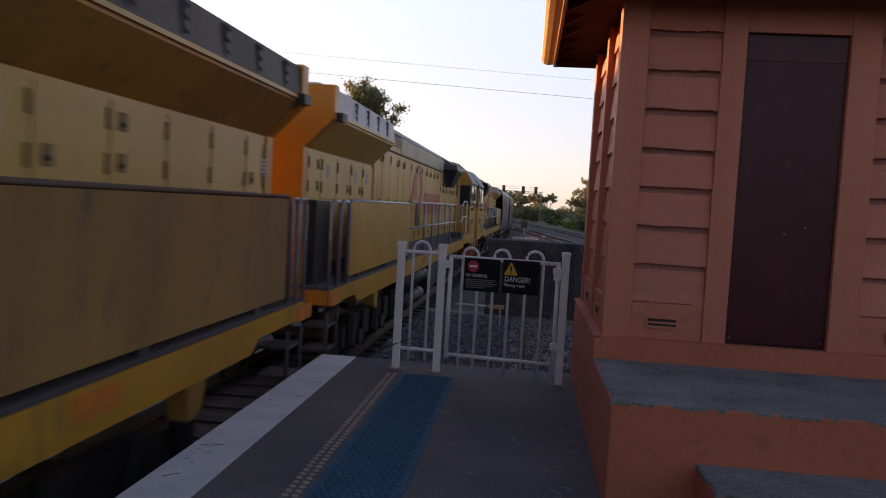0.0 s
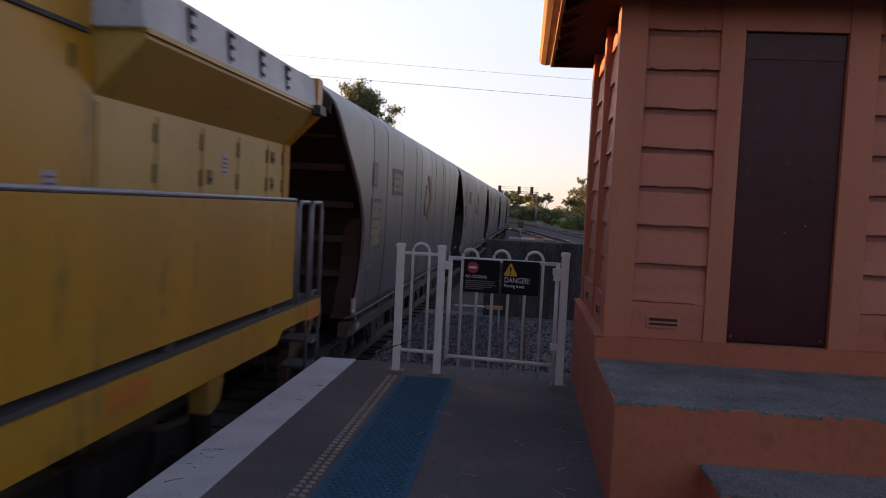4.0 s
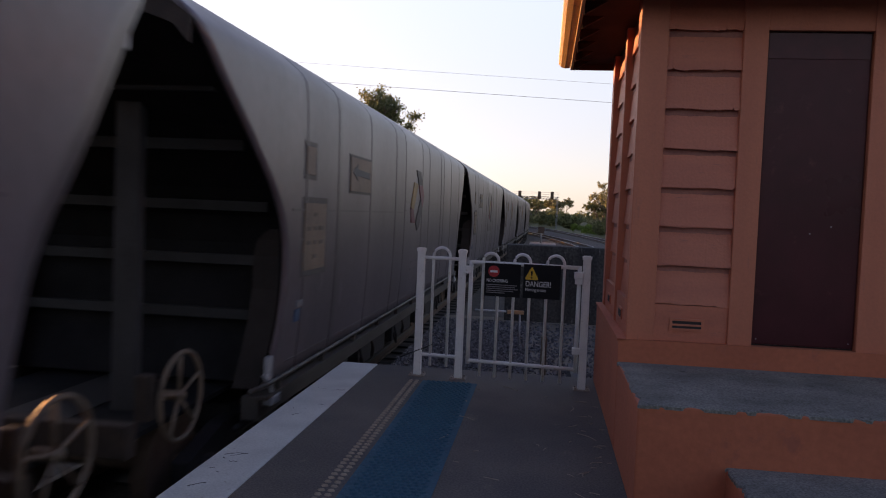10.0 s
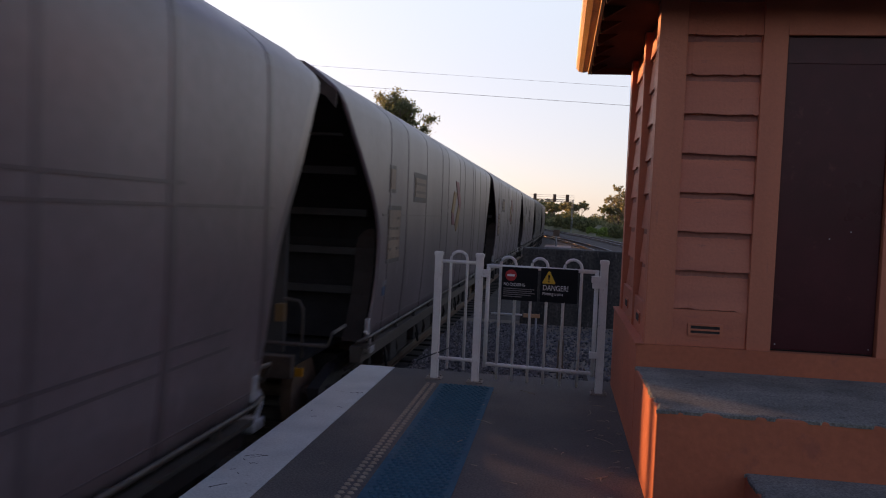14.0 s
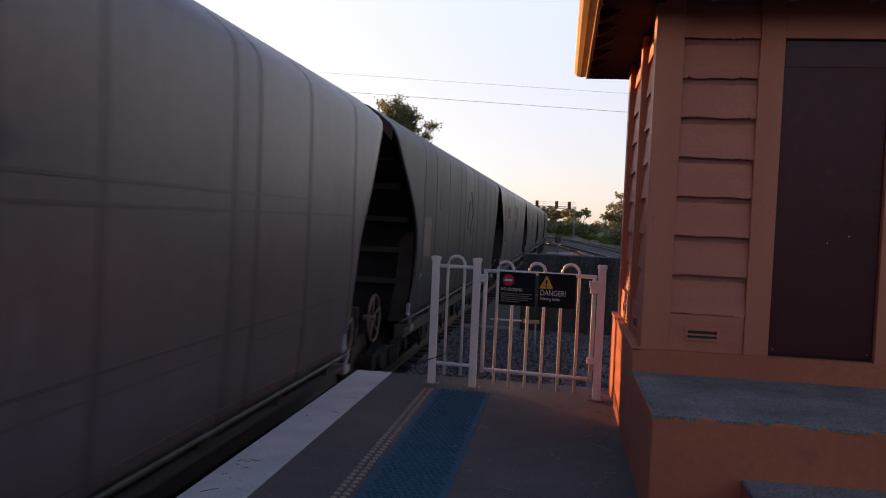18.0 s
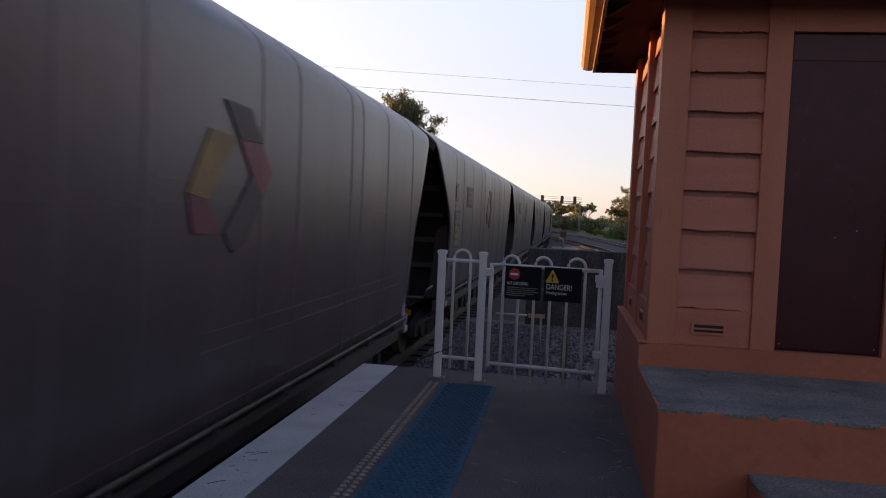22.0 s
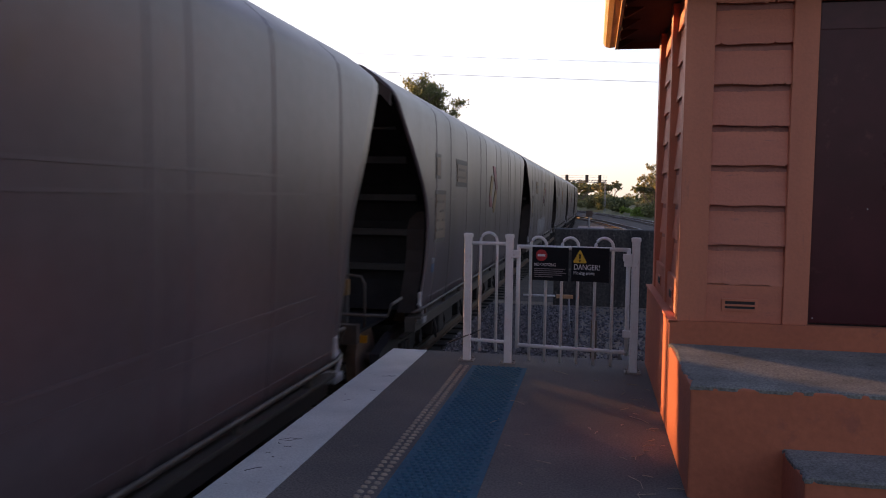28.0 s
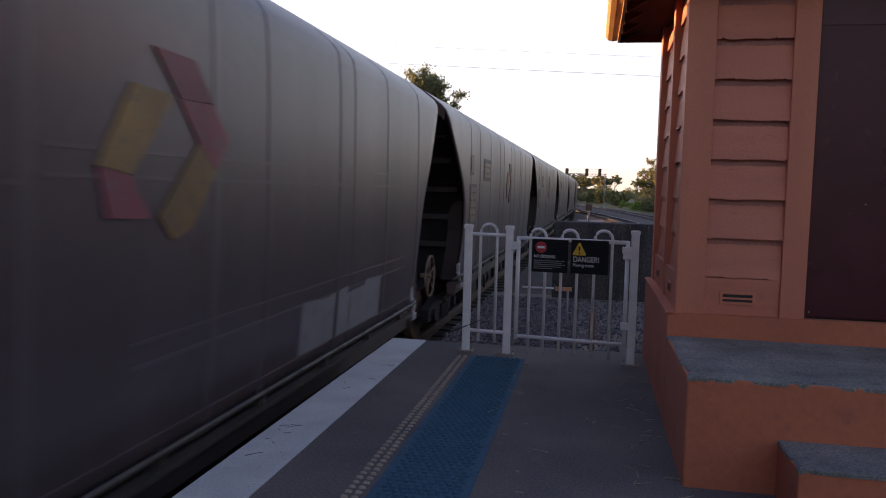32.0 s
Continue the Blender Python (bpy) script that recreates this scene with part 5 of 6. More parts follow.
        vs = [bm.verts.new(p) for p in ((side * 0.98, -5.75, 4.13), (side * 1.43, -5.45, 3.9), (side * 1.43, -4.5, 3.88), (side * 0.98, -2.5, 4.13),
                                        (side * 0.98, -5.75, 4.1), (side * 1.43, -5.45, 3.87), (side * 1.43, -4.5, 3.85), (side * 0.98, -2.5, 4.1))]
        for f in ((0, 1, 2, 3), (7, 6, 5, 4), (0, 4, 5, 1), (1, 5, 6, 2), (2, 6, 7, 3), (3, 7, 4, 0)):
            bm.faces.new([vs[i] for i in f])
        part("scoop_flap", bm, M_LOCO_ROOF, lo, "pale dented flap over the brake scoop")
        bpart("hood_ledge", (*xs(1.0, 1.075), -5.8, -2.42, 3.3, 3.345), M_LOCO_GREY, lo)
        bpart("door_track", (*xs(1.0, 1.04), -2.4, FLARE - 0.1, 3.66, 3.69), M_LOCO_WALK, lo)
        for i in range(5):
            bpart("louvre", (*xs(0.985, 1.03), FLARE - 2.7, FLARE - 1.7, 3.8 + i * 0.055, 3.83 + i * 0.055), M_RADIATOR, lo, "black roof louvre")
        bpart("kick_strip", (*xs(1.0, 1.03), -5.6, REAR - 0.7, 1.6, 1.8), M_LOCO_WALK, lo, "soot-dark strip along the foot of the hood")
        if not sooty:
            for ya, yb in ((-2.38, 0.32), (0.34, 3.0), (3.02, FLARE - 2.74)):
                bpart("upper_panel", (*xs(1.0, 1.032), ya, yb, 3.71, 3.985), M_LOCO_SHEEN, lo, "beige panel below the roof edge, sky sheen in its colour", bev=0.004)
        # hood doors, their latches, hinges and notices
        rng = random.Random(3 if side > 0 else 8)
        y = -6.7
        while y < REAR - 0.3:
            rad = y >= FLARE - 0.1
            wd = 0.84 if rad else (0.8, 0.92, 0.72)[int(rng.random() * 3)]
            wd = min(wd, (FLARE - 0.02 if not rad else REAR - 0.27) - y)
            if wd < 0.25:
                y = FLARE + 0.04 if not rad else 13
                continue
            base, bot, top = (1.0, 2.68, 3.26) if rad else (1.02, 1.82, 3.28 if y < -2.4 else 3.62)
            d = bpart("hood_door", (*xs(base - 0.01, base + 0.014), y + 0.014, y + wd - 0.014, bot, top), M_LOCO_PALE if rad else M_LOCO, lo, "", bev=0.004)
            for zz in (bot + 0.1, top - 0.2) if rad else (bot + 0.28, 2.62, top - 0.22):
                if rng.random() < (0.5 if rad else 0.7):
                    lt = bpart("latch", (*xs(base + 0.013, base + 0.022), y + 0.1, y + 0.21, zz, zz + 0.13), M_LATCH, d, "", bev=0.003)
                    bpart("latch_slot", (*xs(base + 0.022, base + 0.03), y + 0.12, y + 0.19, zz + 0.03, zz + 0.06), M_BLACK, lt)
            for zz in (bot + 0.08, top - 0.2):
                bpart("hinge", (*xs(base + 0.012, base + 0.03), y + wd - 0.05, y + wd - 0.012, zz, zz + 0.14), M_LATCH, d)
            if rng.random() < 0.5:
                zz = rng.uniform(bot + 0.15, top - 0.3)
                st = bpart("sticker", (*xs(base + 0.014, base + 0.018), y + 0.42, y + 0.56, zz, zz + 0.2), M_STICKER, d, "small pale pink notice")
                for i in range(4):
                    bpart("print_bar", (*xs(base + 0.018, base + 0.02), y + 0.44, y + 0.54, zz + 0.03 + i * 0.04, zz + 0.045 + i * 0.04), M_MARK, st)
            y += wd
        # long screen beside the radiators, with its rail
        sc = bpart("walkway_screen", (*xs(1.4, 1.422), SCREEN0, SCREEN, 1.66, 2.66), screen_mat, lo, "soot-stained dull yellow walkway screen" if sooty else "dull yellow walkway screen", bev=0.004)
        tpart("screen_rail", [[(side * 1.412, SCREEN0, 1.58), (side * 1.412, SCREEN0, 2.68), (side * 1.412, SCREEN, 2.68), (side * 1.412, SCREEN + 0.06, 2.6), (side * 1.412, SCREEN + 0.06, 1.58)]], 0.02, M_RAILSIDE if sooty else M_HANDRAIL, sc)
        for y in (6.2, 8.3, 10.4):
            bpart("screen_foot", (*xs(1.36, 1.41), y, y + 0.12, 1.58, 1.7), M_LOCO_WALK, sc)
        # handrails
        tpart("handrail", [[(side * 1.42, -2.8, 1.58), (side * 1.42, -2.8, 2.72), (side * 1.42, 4.7, 2.72), (side * 1.42, 4.85, 2.66), (side * 1.42, 4.9, 2.2)],
                           [(side * 1.42, -2.8, 2.2), (side * 1.42, SCREEN0 - 0.05, 2.2)], [(side * 1.42, 5.2, 2.2), (side * 1.42, 5.22, 2.62), (side * 1.42, 5.3, 2.72), (side * 1.42, SCREEN0, 2.72)]], 0.021, M_HANDRAIL, lo, "grey tubular handrail")
        for y in np.arange(-1.45, 4.9, 1.36):
            tpart("stanchion", [[(side * 1.42, y, 1.58), (side * 1.42, y, 2.72)]], 0.026, M_HANDRAIL, lo)
        tpart("step_rail", [[(side * 1.42, -3.72, 1.58), (side * 1.42, -3.72, 2.72), (side * 1.42, -5.2, 2.71), (side * 1.42, -5.9, 2.87), (side * 1.42, -7.05, 2.87)],
                            [(side * 1.42, -3.72, 2.2), (side * 1.42, -4.9, 2.18), (side * 1.42, -5.7, 2.33), (side * 1.42, -7.05, 2.33)], [(side * 1.42, -5.2, 1.58), (side * 1.42, -5.2, 2.71)]], 0.022, M_HANDRAIL, lo, "grey stepped handrail")
        bm = bmesh.new()
        prism(bm, [(-7.12, 1.75), (-7.0, 1.66), (-6.86, 1.75), (-6.86, 2.9), (-7.12, 2.9)], *xs(1.405, 1.425), "x")
        part("kick_plate", bm, M_LOCO_ROOF, lo, "pale grey plate on the step rail")
        bpart("raised_step", (*xs(1.03, 1.4), -6.9, -5.6, 1.6, 1.78), M_LOCO_WALK, lo, "dark chequered step up to the cab", bev=0.01)
        bpart("step_well_panel", (*xs(1.0, 1.16), SCREEN + 0.1, REAR - 0.26, 1.6, 2.66), M_RADIATOR, lo, "black locker in the step well", bev=0.01)
        for ya, yb in ((SCREEN + 0.14, SCREEN + (REAR - SCREEN) * 0.52), (SCREEN + (REAR - SCREEN) * 0.6, REAR - 0.02)):
            tpart("end_rail", [[(side * 1.42, ya, 1.58), (side * 1.42, ya, 2.57), (side * 1.42, ya + 0.05, 2.66), (side * 1.42, yb - 0.05, 2.66), (side * 1.42, yb, 2.57), (side * 1.42, yb, 1.4)]], 0.022, M_HANDRAIL, lo, "looped grab rail")
        # emblem and lettering as plain shapes
        def flat(name, poly, mtl, d=0.008, label=""):
            bm = bmesh.new()
            prism(bm, poly, *xs(1.034, 1.034 + d), "x")
            part(name, bm, mtl, lo, label)
        for _, poly in EMBLEM:
            flat("emblem", [(3.87 - 2.06 * a_, 2.19 + 1.43 * b_) for a_, b_ in poly], M_LOCO_RED, 0.008, "red angular emblem")
        for i in range(7):
            y0 = -1.8 + i * 0.5
            flat("letter_bar", rect(y0, y0 + 0.34, 2.44, 2.98), M_LOCO_RED)
        bpart("raised_sill", (*xs(1.425, 1.45), CAB1, -5.6, 1.5, 1.69), M_LOCO, lo, "yellow sill plate beside the cab steps", bev=0.004)
        # sill patches, brackets and boxes below
        for y in (-7.6, -3.85, 0.0, 3.4, 7.5, 11.62):
            bpart("reflector", (*xs(1.438, 1.447), y, y + 0.5, 1.36, 1.52), M_REFLECT, lo, "orange reflective patch")
        for y in (-10.3, 9.0):
            bm = bmesh.new()
            prism(bm, [(y, 1.27), (y + 0.34, 1.27), (y + 0.26, 1.04), (y + 0.12, 0.98), (y + 0.04, 0.98)], *xs(1.26, 1.42), "x")
            part("jacking_pad", bm, M_LOCO_GRIME, lo, "grimy jacking bracket")
        for z, y0, y1, r in ((1.02, 2.5, 5.3, 0.2), (0.58, 2.9, 5.1, 0.18)):
            tpart("air_reservoir", [[(side * 1.16, y0, z), (side * 1.16, y0 + 0.05, z), (side * 1.16, y1, z)]], r, M_RADIATOR, lo, "grimy dark air reservoir", 14)
            for y in (y0 + 0.5, y1 - 0.6):
                tpart("reservoir_strap", [[(side * 1.16, y, z), (side * 1.16, y + 0.06, z)]], r + 0.012, M_BLACK, lo, "", 14)
        bpart("battery_box", (*xs(0.9, 1.38), 1.4, 2.3, 0.55, 1.24), M_BLACK, lo, "black equipment box under the sill", bev=0.02)
        for z in (0.5, 0.8, 1.1):
            bpart("step_tread", (*xs(1.1, 1.42), -3.6, -3.0, z, z + 0.03), M_LOCO_WALK, lo)
            bpart("step_tread", (*xs(1.1, 1.42), REAR - 0.48, REAR - 0.05, z, z + 0.03), M_LOCO_WALK, lo)
        tpart("step_string", [[(side * 1.42, y, 0.45), (side * 1.42, y, 1.3)] for y in (-3.62, -2.98, REAR - 0.5, REAR - 0.02)], 0.02, M_LOCO_WALK, lo)
    # cab
    bm = bmesh.new()
    prism(bm, [(-1.42, 1.5), (1.42, 1.5), (1.42, 3.6), (0.92, 3.96), (-0.92, 3.96), (-1.42, 3.6)], CAB0, CAB1)
    cab = part("cab", bm, M_LOCO, lo, "yellow driver's cab")
    bm = bmesh.new()
    rows = []
    for y, x1, z1, z2 in ((CAB0 - 0.14, 1.0, 3.98, 4.03), (CAB0 + 0.12, 0.97, 4.08, 4.15), (CAB0 + 0.7, 0.93, 4.22, 4.3), (CAB1 + 0.02, 0.92, 4.27, 4.35)):
        half = [(1.455, 3.56), (1.445, 3.66), ((1.445 + x1) / 2 + 0.04, (3.66 + z1) / 2 + 0.03), (x1, z1), (0.6, z2)]
        under = [(-1.4, 3.58), (-0.9, 3.94), (0.9, 3.94), (1.4, 3.58)]
        rows.append([bm.verts.new((x, y, z)) for x, z in half + [(-x, z) for x, z in reversed(half)] + under])
    for a, b in zip(rows, rows[1:]):
        for k in range(len(a)):
            bm.faces.new((a[k], a[(k + 1) % len(a)], b[(k + 1) % len(a)], b[k]))
    bm.faces.new(rows[0])
    bm.faces.new(rows[-1])
    part("cab_roof", bm, M_CAB_ROOF, cab, "dusty pale cab roof")
    bm = bmesh.new()
    prism(bm, [(-1.42, 3.5), (1.42, 3.5), (1.42, 3.63), (1.2, 3.95), (0.9, 4.23), (0.58, 4.31), (-0.58, 4.31), (-0.9, 4.23), (-1.2, 3.95), (-1.42, 3.63)], CAB1, CAB1 + 0.035)
    part("rear_gable", bm, M_LOCO, cab, "yellow rear wall below the roof edge")
    bpart("roof_drip", (-1.46, 1.46, CAB0 - 0.12, CAB1 - 0.01, 3.545, 3.572), M_LOCO_WALK, cab)
    for sx in (-0.45, 0.45):
        tpart("horn", [[(sx, CAB0 + 0.6, 4.22), (sx, CAB0 + 0.6, 4.36), (sx, CAB0 + 0.3, 4.37)]], 0.03, M_BLACK, cab)
    # short nose, visor and front fittings
    bm = bmesh.new()
    prism(bm, [(CAB0 - 0.28, 0.95), (CAB0, 0.95), (CAB0, 2.72), (CAB0 - 0.2, 2.66), (CAB0 - 0.28, 2.5)], -1.37, 1.37, "x")
    part("nose", bm, M_LOCO_ORANGE, lo, "short orange-yellow nose")
    bm = bmesh.new()
    prism(bm, [(CAB0 - 0.2, 2.67), (CAB0, 2.73), (CAB0, 2.79), (CAB0 - 0.24, 2.7)], -1.3, 1.3, "x")
    part("windscreen_sill", bm, M_WINFRAME, cab, "dark blue-grey windscreen sill")
    bm = bmesh.new()
    prism(bm, [(CAB0 - 0.1, 3.6), (CAB0, 3.52), (CAB0, 3.97), (CAB0 - 0.06, 3.97)], -0.95, 0.95, "x")
    vis = part("visor", bm, M_LOCO_GRIME, cab, "grimy yellow panel over the windscreen")
    for sx in (-0.75, -0.5, 0.5, 0.75):
        tpart("headlamp", [[(sx, CAB0 - 0.14, 3.76), (sx, CAB0 - 0.02, 3.76)]], 0.08, M_GLASS, vis, "", 12)
    wf = bpart("windscreen_frame", (-1.36, 1.36, CAB0 - 0.04, CAB0 - 0.004, 2.8, 3.56), M_WINFRAME, cab, "dark windscreen frame", bev=0.01)
    for x0, x1 in ((-1.28, -0.06), (0.06, 1.28)):
        bpart("pane", (x0, x1, CAB0 - 0.05, CAB0 - 0.02, 2.86, 3.5), M_GLASS, wf, "dark tinted windscreen")
    bm = bmesh.new()
    prism(bm, [(CAB0 - 0.3, 0.5), (CAB0, 0.5), (CAB0, 1.3), (CAB0 - 0.3, 1.25)], -1.34, 1.34, "x")
    pil = part("pilot", bm, M_LOCO, lo, "yellow pilot plate")
    for sx in (-1, 1):
        xa, xb = sorted((sx * 0.95, sx * 1.36))
        bpart("marker_plate", (xa, xb, CAB0 - 0.32, CAB0 + 0.1, 0.55, 1.0), M_LOCO_RED, pil, "red end marker plate")
        bpart("black_chevron", (min(sx * 1.352, sx * 1.368), max(sx * 1.352, sx * 1.368), CAB0 - 0.2, CAB0 - 0.02, 0.6, 0.95), M_BLACK, pil)
    for side in (1, -1):
        xs = lambda a, b: tuple(sorted((side * a, side * b)))
        wf = bpart("side_window_frame", (*xs(1.405, 1.436), -10.72, -8.36, 2.72, 3.54), M_WINFRAME, cab, "blue-grey side window frame", bev=0.006)
        for y0, y1 in ((-10.64, -9.86), (-9.66, -9.04), (-8.98, -8.44)):
            bpart("pane", (*xs(1.42, 1.441), y0, y1, 2.79, 3.47), M_GLASS, wf, "dark reflective glass")
        bpart("window_post", (*xs(1.43, 1.452), -9.84, -9.68, 2.76, 3.5), M_BLACK, wf, "black sliding window post")
        bpart("mirror", (*xs(1.45, 1.5), -10.25, -10.19, 2.92, 3.4), M_HANDRAIL, cab, "pale folded mirror", bev=0.01)
        tpart("mirror_arm", [[(side * 1.43, -10.22, 2.66), (side * 1.49, -10.22, 2.74), (side * 1.49, -10.22, 2.95)]], 0.014, M_BLACK, cab, "", 6)
        for y in (-9.6, -8.8):
            tpart("side_lamp", [[(side * 1.42, y, 2.6), (side * 1.47, y, 2.6)]], 0.045, M_BLACK, cab, "", 8)
        for i in range(4):
            bpart("number_bar", (*xs(1.42, 1.424), -9.95 + i * 0.18, -9.83 + i * 0.18, 1.98, 2.22), M_MARK, cab)
        bpart("grille_patch", (*xs(1.42, 1.428), -8.72, -8.45, 1.74, 2.2), M_MARK, cab, "dark grille on the cab side")
        for z in (1.66, 1.72):
            bpart("side_seam", (*xs(1.42, 1.4235), CAB0 + 0.02, CAB1 - 0.02, z, z + 0.008), M_LATCH, cab)
        # cab's rear wall beside the hood, and the door in the hood
        rf = bpart("rear_window_frame", (*xs(1.0, 1.405), CAB1, CAB1 + 0.02, 2.74, 3.52), M_WINFRAME, cab, "dark rear window frame", bev=0.005)
        bpart("pane", (*xs(1.03, 1.375), CAB1 + 0.015, CAB1 + 0.026, 2.79, 3.47), M_GLASS, rf)
        dr = bpart("cab_door", (*xs(1.01, 1.036), -7.05, -6.45, 1.9, 3.74), M_LOCO, lo, "yellow door beside the cab", bev=0.006)
        bpart("pane", (*xs(1.034, 1.042), -6.95, -6.6, 3.05, 3.66), M_GLASS, dr, "small blue-dark door pane")
        bpart("notice", (*xs(1.03, 1.036), -7.95, -7.72, 2.9, 3.15), M_STICKER, lo)
    bpart("equipment_box", (1.0, 1.415, CAB1, -6.98, 1.6, 2.88), M_LOCO, lo, "yellow equipment locker behind the cab", bev=0.015)
    # tank, couplers, bogies
    bm = bmesh.new()
    prism(bm, [(-1.3, 1.25), (1.3, 1.25), (1.36, 1.0), (1.25, 0.55), (0.9, 0.35), (-0.9, 0.35), (-1.25, 0.55), (-1.36, 1.0)], -2.9, 1.2)
    part("fuel_tank", bm, M_BLACK, lo, "black rounded fuel tank")
    for sgn, ye in ((-1, CAB0 - 0.2), (1, REAR - 0.2)):
        y0, y1 = sorted((ye, ye + sgn * 0.75))
        bpart("coupler", (-0.15, 0.15, y0, y1, 0.75, 1.05), M_BLACK, lo, bev=0.03)
        for x in (-0.5, 0.45, 0.7):
            tpart("brake_hose", [[(x, ye, 1.1), (x, ye + sgn * 0.25, 0.95), (x + 0.04, ye + sgn * 0.4, 0.6)]], 0.03, M_BLACK, lo, "", 6)
        bg = empty("bogie")
        bg.parent, bg.location = lo, (0, sgn * 7.3, 0)
        for sx in (-1, 1):
            bm = bmesh.new()
            prism(bm, [(-2.6, 0.42), (2.6, 0.42), (2.6, 0.72), (1.6, 0.86), (-1.6, 0.86), (-2.6, 0.72)], sx * 1.0 - 0.08, sx * 1.0 + 0.08, "x")
            for dy in (-1.8, 0, 1.8):
                tube(bm, [(sx * 1.05, dy, 0.5), (sx * 1.2, dy, 0.5)], 0.14, 10)
                tube(bm, [(sx * 1.12, dy + 0.5, 0.45), (sx * 1.12, dy + 0.5, 0.95)], 0.1, 8)
                tube(bm, [(sx * 1.12, dy - 0.45, 0.3), (sx * 1.14, dy - 0.3, 0.9)], 0.04, 6)
            part("side_frame", bm, M_BLACK, bg, "black three-axle bogie frame")
        for dy in (-1.8, 0, 1.8):
            bm = bmesh.new()
            wheelset(bm, dy, 0.76, 0.5)
            part("wheelset", bm, M_RAILSIDE, bg)
    return lo


# ---- what moves ----
SPEED = 12.05
LAG = [(0, 0.0), (6, 0.0), (10, 0.05), (13, 0.18), (19, 0.0), (21, 0.06), (24, 0.1), (28, 0.0), (30, 0.1), (32, 0.35)]     # small changes of pace, in metres
MOVING = []


def build_train():
    lo = build_loco()
    tagged(lo, "yellow diesel locomotive with grey roof and dusty sides", "locomotive", "locomotives")
    MOVING.append((lo, 45.45, 0))
    MOVING.append((copy_thing(lo, Matrix.Identity(4)), 22.0, 180))
    MOVING.append((tagged(build_loco(True), "yellow diesel locomotive with a soot-blackened radiator end", "locomotive", "locomotives"), -3.1, 0))
    kinds = {}
    rng = random.Random(11)
    for k in range(-4, 24):
        coat = "dark" if k == 6 else "old" if k > 6 else "grey"
        key = (coat, k % 2)
        ends = ("wheel", "hose") if k % 2 == 0 else ("hose", "wheel")
        if key not in kinds:
            kinds[key] = build_wagon({"dark": M_WAGON_DARK, "old": M_WAGON_OLD, "grey": M_WAGON}[coat], *ends)
            w = kinds[key]
        else:
            w = None
        MOVING.append([w, 125.43 + PITCH * k + PITCH / 2, 0, k, key])
    for row in MOVING:
        if row[0] is None:
            row[0] = copy_thing(kinds[row[4]], Matrix.Identity(4))
    for row in MOVING:
        if len(row) == 5:
            has = WAGON_MARKS.get(row[3], "plain")
            about = {"dark": "soot-dark", "old": "brown-grey", "grey": "dusty grey"}[row[4][0]]
            tail = "pale cleaned patch" if "patch" in has.split() or "longpatch" in has.split() else ("faded gold emblem" if "gold" in has else ("half-worn emblem" if "half" in has else "dim markings"))
            tagged(row[0], f"{about} covered-side coal hopper wagon with {tail}", "wagon", "coal wagons")
    for row in MOVING:
        if len(row) == 5:
            dress(row[0], row[3], rng)


def motions():
    for row in MOVING:
        ob, s0, turn = row[0], row[1], row[2]
        rows = []
        for t in range(0, 33, 2):
            s = s0 - SPEED * t + interp(LAG, t)
            (xa, ya, _), (xb, yb, _) = line(s - 5.9), line(s + 5.9)
            h = math.degrees(math.atan2(-(xb - xa), yb - ya))
            rows.append((float(t), pose((xa + xb) / 2, (ya + yb) / 2, RAIL_Z, 0, 0, h + turn)))
        walk(ob, rows)


